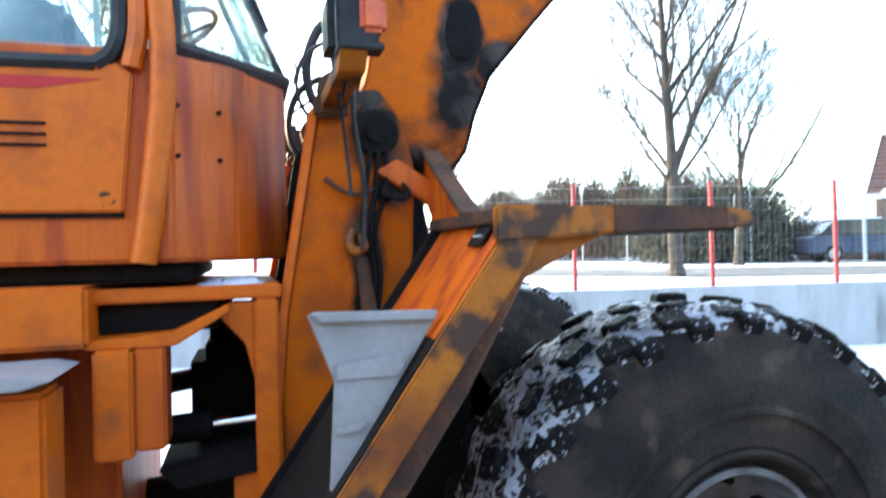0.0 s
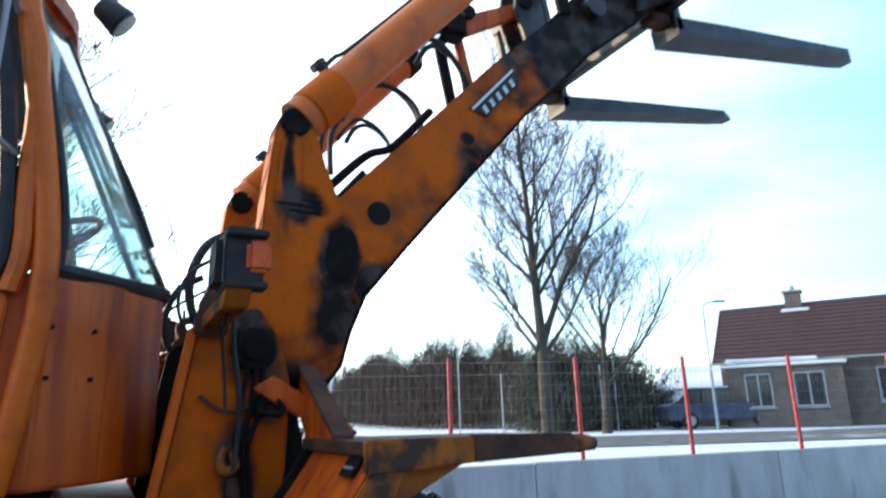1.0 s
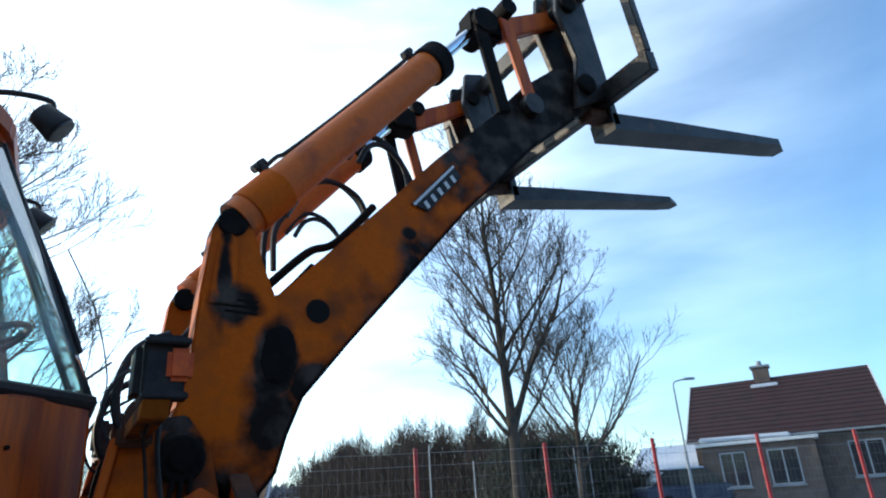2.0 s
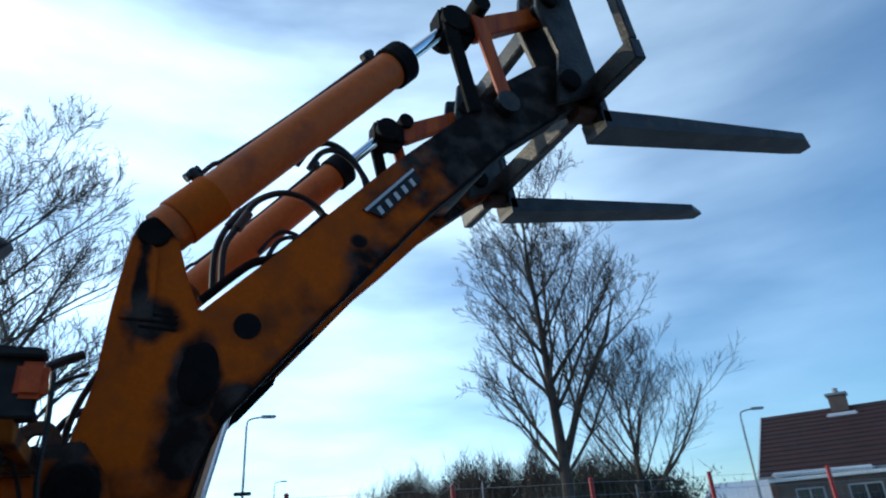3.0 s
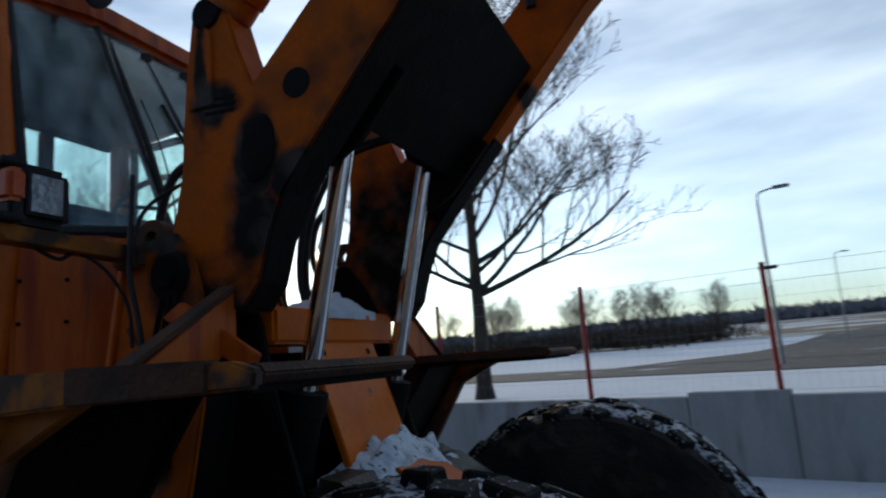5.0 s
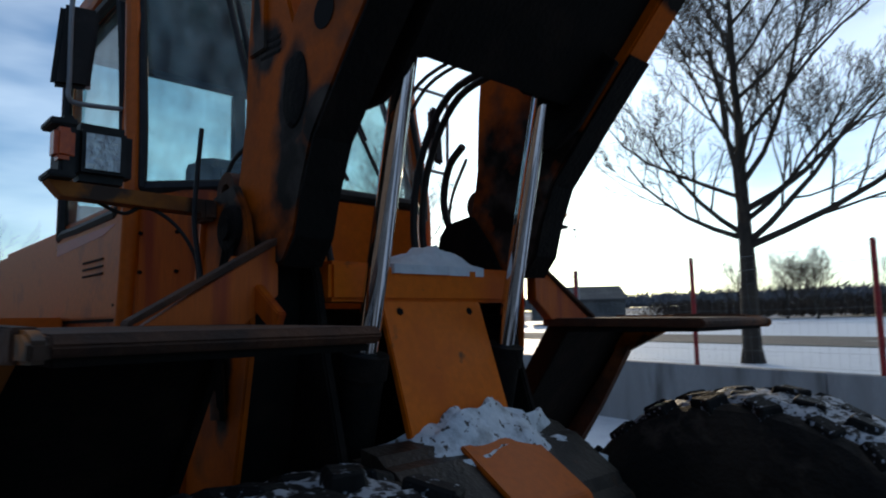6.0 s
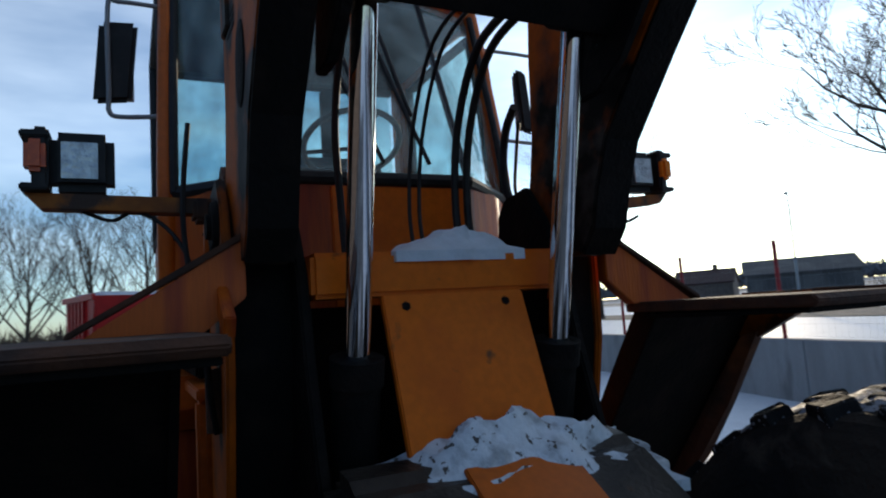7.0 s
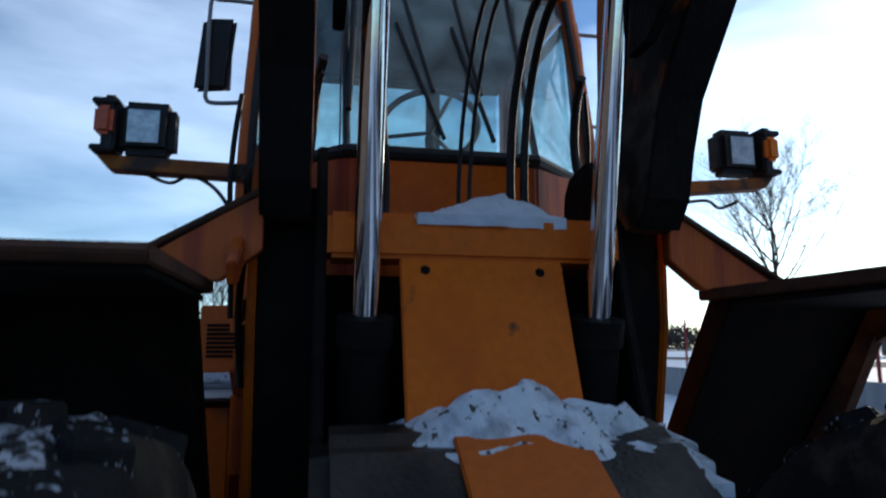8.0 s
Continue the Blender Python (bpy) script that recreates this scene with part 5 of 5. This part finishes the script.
lp("tower_strut", prism([(0.13, 1.86), (0.20, 1.90), (0.47, 1.73), (0.44, 1.68)], -0.63, -0.603, 0.004), RUSTY, "rusty strut bracing the fender")
for s in (-1, 1):
    lp("hose_loop", tube([(0.10, s * 0.42, 2.42), (0.0, s * 0.44, 2.36), (-0.05, s * 0.45, 2.24), (-0.04, s * 0.46, 2.12), (0.02, s * 0.48, 2.04)], 0.016, 8), BLACK, smooth=True)
    lp("hose_loop", tube([(0.12, s * 0.42, 2.36), (-0.04, s * 0.5, 2.26), (-0.09, s * 0.52, 2.16), (-0.07, s * 0.53, 2.06), (0.0, s * 0.54, 2.0)], 0.007, 8), BLACK, smooth=True)

# ---- cab ----
FLOOR = [(-0.12, -0.335), (-0.12, 0.335), (-0.275, 0.545), (-0.44, 0.68), (-1.55, 0.68), (-1.55, -0.68), (-0.44, -0.68), (-0.275, -0.545)]
WB, WT = 2.215, 3.09
cab = lp("cab", prism(FLOOR, 1.60, WB - 0.035, 0.01, None, "xy"), RUSTY, "orange driver's cab with rust streaks")


def cab_panel(p, q, z0, z1, t=0.02, mat=RUSTY, name="cab_panel"):
    p, q = Vector(p), Vector(q)
    d = (q - p).normalized()
    n = Vector((d.y, -d.x)) * t
    prof = [p, q, q - n, p - n]
    return lp(name, prism([tuple(v) for v in prof], z0, z1, 0, None, "xy"), mat, parent=cab)


cab_panel((-1.55, -0.68), (-1.55, 0.68), WB - 0.035, 2.30, 0.02)
lp("front_panel", box(-0.124, -0.108, -0.20, 0.31, 1.70, WB - 0.05, 0.004), BRIGHT_FRONT, "cleaner orange panel under the windscreen, painted brighter as front-lit", parent=cab)
# rubber sill under the wind screen
b = tube([(-0.45, -0.675, WB - 0.02), (-0.122, -0.335, WB - 0.02), (-0.122, 0.335, WB - 0.02), (-0.45, 0.675, WB - 0.02)], 0.026, 8, None, 1)
lp("window_rubber", b, BLACK, "black rubber window sill", parent=cab)


def pane(name, pts, mat=GLASS, t=0.006):
    b = bmesh.new()
    v = [Vector(p) for p in pts]
    n = (v[1] - v[0]).cross(v[2] - v[0]).normalized() * t
    lo, hi = [b.verts.new(p) for p in v], [b.verts.new(p + n) for p in v]
    b.faces.new(lo)
    b.faces.new(hi[::-1])
    for i in range(len(v)):
        b.faces.new((lo[i], hi[i], hi[(i + 1) % len(v)], lo[(i + 1) % len(v)]))
    o = lp(name, b, mat, parent=cab)
    o.visible_shadow = False
    return o


pane("windscreen", [(-0.12, -0.335, WB), (-0.12, 0.335, WB), (-0.50, 0.34, WT), (-0.50, -0.34, WT)])
for s in (-1, 1):
    pane("corner_window", [(-0.44, s * 0.68, WB), (-0.12, s * 0.335, WB), (-0.50, s * 0.34, WT), (-0.60, s * 0.655, WT)])
    pane("side_window", [(-0.60, s * 0.675, 2.13), (-1.42, s * 0.675, 2.13), (-1.42, s * 0.66, 3.02), (-0.66, s * 0.66, 3.02)])
    lp("corner_post", tube([(-0.12, s * 0.335, WB - 0.02), (-0.50, s * 0.34, WT)], 0.014, 8, None, 1), BLACK, parent=cab)
    lp("front_pillar", tube([(-0.515, s * 0.695, 1.60), (-0.485, s * 0.695, 1.80), (-0.455, s * 0.695, 2.12), (-0.48, s * 0.688, 2.45), (-0.60, s * 0.665, WT + 0.02)], 0.034, 10), ORANGE, "round orange cab pillar", True, cab)
    lp("pillar_rubber", tube([(-0.425, s * 0.672, WB - 0.02), (-0.44, s * 0.668, 2.45), (-0.575, s * 0.648, WT)], 0.016, 8), BLACK, smooth=True, parent=cab)
    lp("rear_pillar", box(-1.56, -1.44, s * 0.62, s * 0.69, 2.05, WT + 0.02, 0.02), ORANGE, parent=cab)
    # door: lower panel, window rubber, frame
    dr = lp("door", prism([(-0.56, 1.735), (-0.53, 2.10), (-0.56, 2.13), (-1.45, 2.13), (-1.45, 1.735)], s * 0.682, s * 0.702, 0.006), ORANGE, "orange cab door with louvres", parent=cab)
    ring = [(-0.62, 2.125), (-0.575, 2.17), (-0.56, 2.30), (-0.60, 2.70), (-0.66, 2.98), (-0.72, 3.03), (-1.36, 3.03), (-1.42, 2.97), (-1.42, 2.18), (-1.36, 2.125), (-0.62, 2.125)]
    lp("door_rubber", tube([(x, s * 0.69, z) for x, z in ring], 0.024, 8, None, 3), BLACK, "thick black rubber round the door window", True, parent=dr)
    lp("door_frame", tube([(-0.535, s * 0.69, 2.12), (-0.52, s * 0.69, 2.35), (-0.63, s * 0.675, 3.06), (-1.45, s * 0.675, 3.07)], 0.028, 8), ORANGE, smooth=True, parent=dr)
    for k in range(3):
        lp("louvre", box(-1.0, -0.735, s * 0.70, s * 0.708, 1.905 + k * 0.028, 1.912 + k * 0.028), GREASE_SHADE, parent=dr)
    lp("red_stripe", prism([(-1.44, 2.03), (-1.44, 2.085), (-0.60, 2.085), (-0.75, 2.055)], s * 0.7015, s * 0.7035), TRUCKRED, parent=dr)
    lp("rust_patch", rough_up(lathe([(0.0005, s * 0.7035), (0.012, s * 0.7035), (0.020, s * 0.7025), (0.023, s * 0.7005)], 14, None, Matrix.Translation((-0.60, 0, 1.768))), 0.008, 40), RUST, parent=dr)
    lp("door_seam", box(-1.45, -0.56, s * 0.68, s * 0.69, 1.722, 1.735), GREASE_SHADE, parent=dr)
    for f in (0.08, 0.72):
        for z in (2.03, 1.892):
            pa, pb = Vector((-0.44, s * 0.68)), Vector((-0.275, s * 0.545))
            q = pa.lerp(pb, f)
            nn = Vector(((pb - pa).y, -(pb - pa).x)).normalized() * (1 if s > 0 else -1)
            if nn.y * s < 0:
                nn = -nn
            lp("bolt", rod((q.x, q.y, z), (q.x + nn.x * 0.008, q.y + nn.y * 0.008, z), 0.007, None, 8), GREASE_SHADE, parent=cab)
lp("roof", prism([(-0.47, -0.36), (-0.47, 0.36), (-0.60, 0.70), (-1.62, 0.70), (-1.62, -0.70), (-0.60, -0.70)], WT, WT + 0.11, 0.025, None, "xy"), RUSTY, "orange cab roof", parent=cab)
lp("roof_lining", prism([(-0.52, -0.33), (-0.52, 0.33), (-0.64, 0.63), (-1.5, 0.63), (-1.5, -0.63), (-0.64, -0.63)], WT - 0.03, WT - 0.003, 0, None, "xy"), CLOTH, parent=cab)
lp("roof_snow", rough_up(box(-1.5, -0.62, -0.6, 0.6, WT + 0.10, WT + 0.14, 0.02), 0.02, 3), SNOW, "snow lying on the cab roof", parent=cab)
lp("rear_frame", box(-1.56, -1.52, -0.62, 0.62, 3.03, WT, 0.01), CLOTH, parent=cab)
lp("rear_frame", box(-1.56, -1.52, 0.18, 0.26, 2.3, 3.03, 0.01), CLOTH, parent=cab)
pane("rear_window", [(-1.54, -0.60, 2.30), (-1.54, 0.60, 2.30), (-1.54, 0.60, 3.03), (-1.54, -0.60, 3.03)])
seat = lp("seat", box(-1.28, -0.82, -0.24, 0.24, 2.04, 2.16, 0.04), CLOTH, "dark blue-grey driver's seat", parent=cab)
lp("backrest", prism([(-0.80, 2.13), (-0.765, 2.30), (-0.775, 2.42), (-0.83, 2.455), (-1.08, 2.50), (-1.14, 2.46), (-1.12, 2.12)], -0.25, 0.25, 0.03), CLOTH, parent=seat)
sw = bmesh.new()
ringm = Matrix.Translation((-0.52, 0.02, 2.43)) @ Euler((0, radians(-28), 0)).to_matrix().to_4x4()
tube([ringm @ Vector((0.2 * math.cos(k * math.pi / 10), 0.2 * math.sin(k * math.pi / 10), 0)) for k in range(21)], 0.013, 8, sw, 2)
for a in (0.3, 2.4, 4.4):
    rod(ringm @ Vector((0, 0, -0.02)), ringm @ Vector((0.2 * math.cos(a), 0.2 * math.sin(a), 0)), 0.009, None, 6, sw)
wheel = lp("steering_wheel", sw, BLACK, "thin black steering wheel", True, cab)
lp("steering_column", rod((-0.36, 0.02, 2.04), (-0.515, 0.02, 2.39), 0.03, 0.022, 12), BLACK, parent=cab)
lp("dashboard", box(-0.40, -0.20, -0.30, 0.32, 2.04, 2.20, 0.03), CLOTH, parent=cab)
for y, y2 in ((-0.12, -0.02), (0.10, 0.16)):
    w = lp("wiper", rod((-0.485, y, 3.05), (-0.22, y2, 2.47), 0.011, 0.008, 8), BLACK, "black wiper arm", parent=cab)
    lp("wiper_blade", rod((-0.36, y - 0.02, 2.80), (-0.125, y2 + 0.02, 2.26), 0.009, None, 6), BLACK, parent=w)
    lp("wiper_pivot", rod((-0.53, y, 3.06), (-0.46, y, 3.04), 0.022, None, 10), BLACK, parent=w)
lp("wiper", tube([(-0.49, -0.30, 3.06), (-0.34, -0.31, 2.75), (-0.25, -0.32, 2.56), (-0.17, -0.33, 2.36)], 0.012, 8), BLACK, "black wiper arm along the corner post", True, cab)
lp("antenna", tube([(-0.25, -0.35, 2.72), (-0.14, -0.36, 2.50), (-0.08, -0.36, 2.28), (-0.09, -0.36, 2.18)], 0.003, 5), BLACK, parent=cab)
for s in (-1, 1):
    lx = -0.40 if s < 0 else -0.445
    wl_ = lp("work_light", rod((lx, s * 0.47, 3.175), (lx + 0.075, s * 0.47, 3.115), 0.044, 0.060, 18, None, 0.006), BLACK, "round black work light on the roof corner", True, cab)
    lp("lamp_glass", rod((lx + 0.072, s * 0.47, 3.118), (lx + 0.080, s * 0.47, 3.111), 0.052, None, 18), DARKLENS, parent=wl_)
    lp("lamp_arm", tube([(-0.58, s * 0.45, 3.215), (-0.49, s * 0.46, 3.235), (lx + 0.03, s * 0.47, 3.225), (lx + 0.035, s * 0.47, 3.16)], 0.011, 6), BLACK, parent=wl_)
    o = 0.0 if s < 0 else 0.09
    mr = lp("mirror", prism([(s * (0.930 + 0.85 * o), 2.565), (s * (0.800 + 1.45 * o), 2.580), (s * (0.772 + 1.55 * o), 2.895), (s * (0.905 + 0.85 * o), 2.885)], -0.655, -0.62, 0.016, None, "yz"), BLACK, "tall black wing mirror on a tube bracket", parent=cab)
    lp("mirror_glass", box(-0.668, -0.659, s * (0.79 + 1.45 * o), s * (0.89 + 0.95 * o), 2.59, 2.87, 0.003), LENS, parent=mr)
    lp("mirror_bracket", tube([(-0.60, s * 0.69, 2.955), (-0.60, s * (0.84 + 1.5 * o), 2.955), (-0.60, s * (0.875 + 1.5 * o), 2.93), (-0.605, s * (0.875 + 1.5 * o), 2.60), (-0.60, s * (0.875 + 1.5 * o), 2.53), (-0.60, s * (0.84 + 1.5 * o), 2.51), (-0.56, s * 0.69, 2.51)], 0.009, 8, None, 4), GREY, smooth=True, parent=mr)

# rear frame under the cab
lp("rear_frame_beam", box(-3.4, -0.645, -0.73, 0.73, 1.385, 1.545, 0.012), ORANGE, "orange rear frame beam")
lp("cab_mount", box(-1.5, -0.40, -0.62, 0.62, 1.545, 1.60, 0.01), GREASE_SHADE)
lp("hinge_beam", box(-0.66, -0.155, -0.64, 0.64, 1.49, 1.53, 0.006), ORANGE)
lp("hinge_shelf", prism([(-0.66, 1.40), (-0.66, 1.375), (-0.44, 1.375), (-0.30, 1.46), (-0.30, 1.48), (-0.45, 1.41)], -0.70, 0.70, 0.004), ORANGE)
lp("hinge_post", box(-0.235, -0.165, -0.64, -0.50, 0.70, 1.49, 0.008), ORANGE)
lp("hinge_post", box(-0.235, -0.165, 0.50, 0.64, 0.70, 1.49, 0.008), ORANGE)
lp("hinge_brace", prism([(-0.30, 1.48), (-0.235, 1.48), (-0.235, 1.25), (-0.26, 1.36), (-0.33, 1.44)], -0.62, -0.56, 0.003), ORANGE)
lp("toolbox", box(-0.64, -0.545, -0.72, -0.55, 1.085, 1.375, 0.008), ORANGE, "narrow orange box under the cab")
lp("toolbox_side", box(-0.545, -0.465, -0.70, -0.56, 1.10, 1.378, 0.008), RUSTY)
# added block whose black colour gives the shelf its inner shade
lp("hinge_shade_block", box(-0.645, -0.33, -0.60, 0.60, 1.405, 1.487, 0.006), GREASE_SHADE, "black block standing for the shade inside the hinge shelf")
lp("hinge_casting", rough_up(box(-0.44, -0.20, -0.25, 0.25, 0.62, 1.30, 0.05), 0.015, 6), GREASE_SHADE)
lp("hinge_pin", rod((-0.32, 0, 0.55), (-0.32, 0, 1.44), 0.07, None, 18), GREASE_SHADE, smooth=True)
lp("drive_shaft", rod((-0.9, 0.05, 0.72), (0.1, 0.05, 0.78), 0.06, None, 16), GREASE_SHADE, smooth=True)
for s in (-1, 1):
    lp("steering_cylinder", rod((-0.75, s * 0.38, 1.06), (-0.36, s * 0.46, 1.10), 0.045, None, 16), GREASE_SHADE, smooth=True)
    lp("steering_rod", rod((-0.36, s * 0.46, 1.10), (-0.12, s * 0.50, 1.12), 0.02, None, 14), CHROME, smooth=True)
lp("lower_shelf", prism([(-0.50, 1.02), (-0.20, 1.06), (-0.20, 0.99), (-0.45, 0.96)], -0.62, 0.0, 0.004), GREASE_SHADE)
lp("lower_block", box(-0.30, -0.18, -0.60, -0.46, 0.82, 0.99, 0.006), ORANGE)
lp("rear_chassis", box(-3.3, -0.62, -0.46, 0.46, 0.60, 1.385, 0.02), RUSTY)
lp("step_box", box(-1.25, -0.70, -0.90, -0.73, 0.72, 1.31, 0.012), ORANGE, "orange step box below the cab door")
lp("step_tread", prism([(-1.35, 1.315), (-0.72, 1.335), (-0.66, 1.352), (-0.72, 1.365), (-1.35, 1.36)], -1.0, -0.72, 0.004), GREY, "grey worn step tread")
vb = lp("vent_box", box(-1.75, -1.30, -0.96, -0.70, 1.40, 1.75, 0.008), ORANGE, "orange side box with black louvres")
for k in range(8):
    lp("vent_slat", box(-1.301, -1.288, -0.925, -0.765, 1.50 + k * 0.021, 1.512 + k * 0.021), GREASE_SHADE, parent=vb)
lp("side_tank", box(-1.70, -1.12, -0.95, -0.735, 0.92, 1.30, 0.012), ORANGE)
lp("tank_step", box(-1.32, -1.08, -0.96, -0.72, 1.365, 1.385, 0.004), GREY)
lp("tank_snow", rough_up(box(-1.29, -1.10, -0.95, -0.73, 1.384, 1.43, 0.015), 0.012, 8), SLUSH)
lp("engine_hood", box(-3.45, -1.60, -0.62, 0.62, 1.545, 2.22, 0.05), ORANGE, "orange engine hood behind the cab")
lp("counterweight", box(-3.75, -3.40, -1.0, 1.0, 0.75, 1.75, 0.06), GREASE_SHADE)
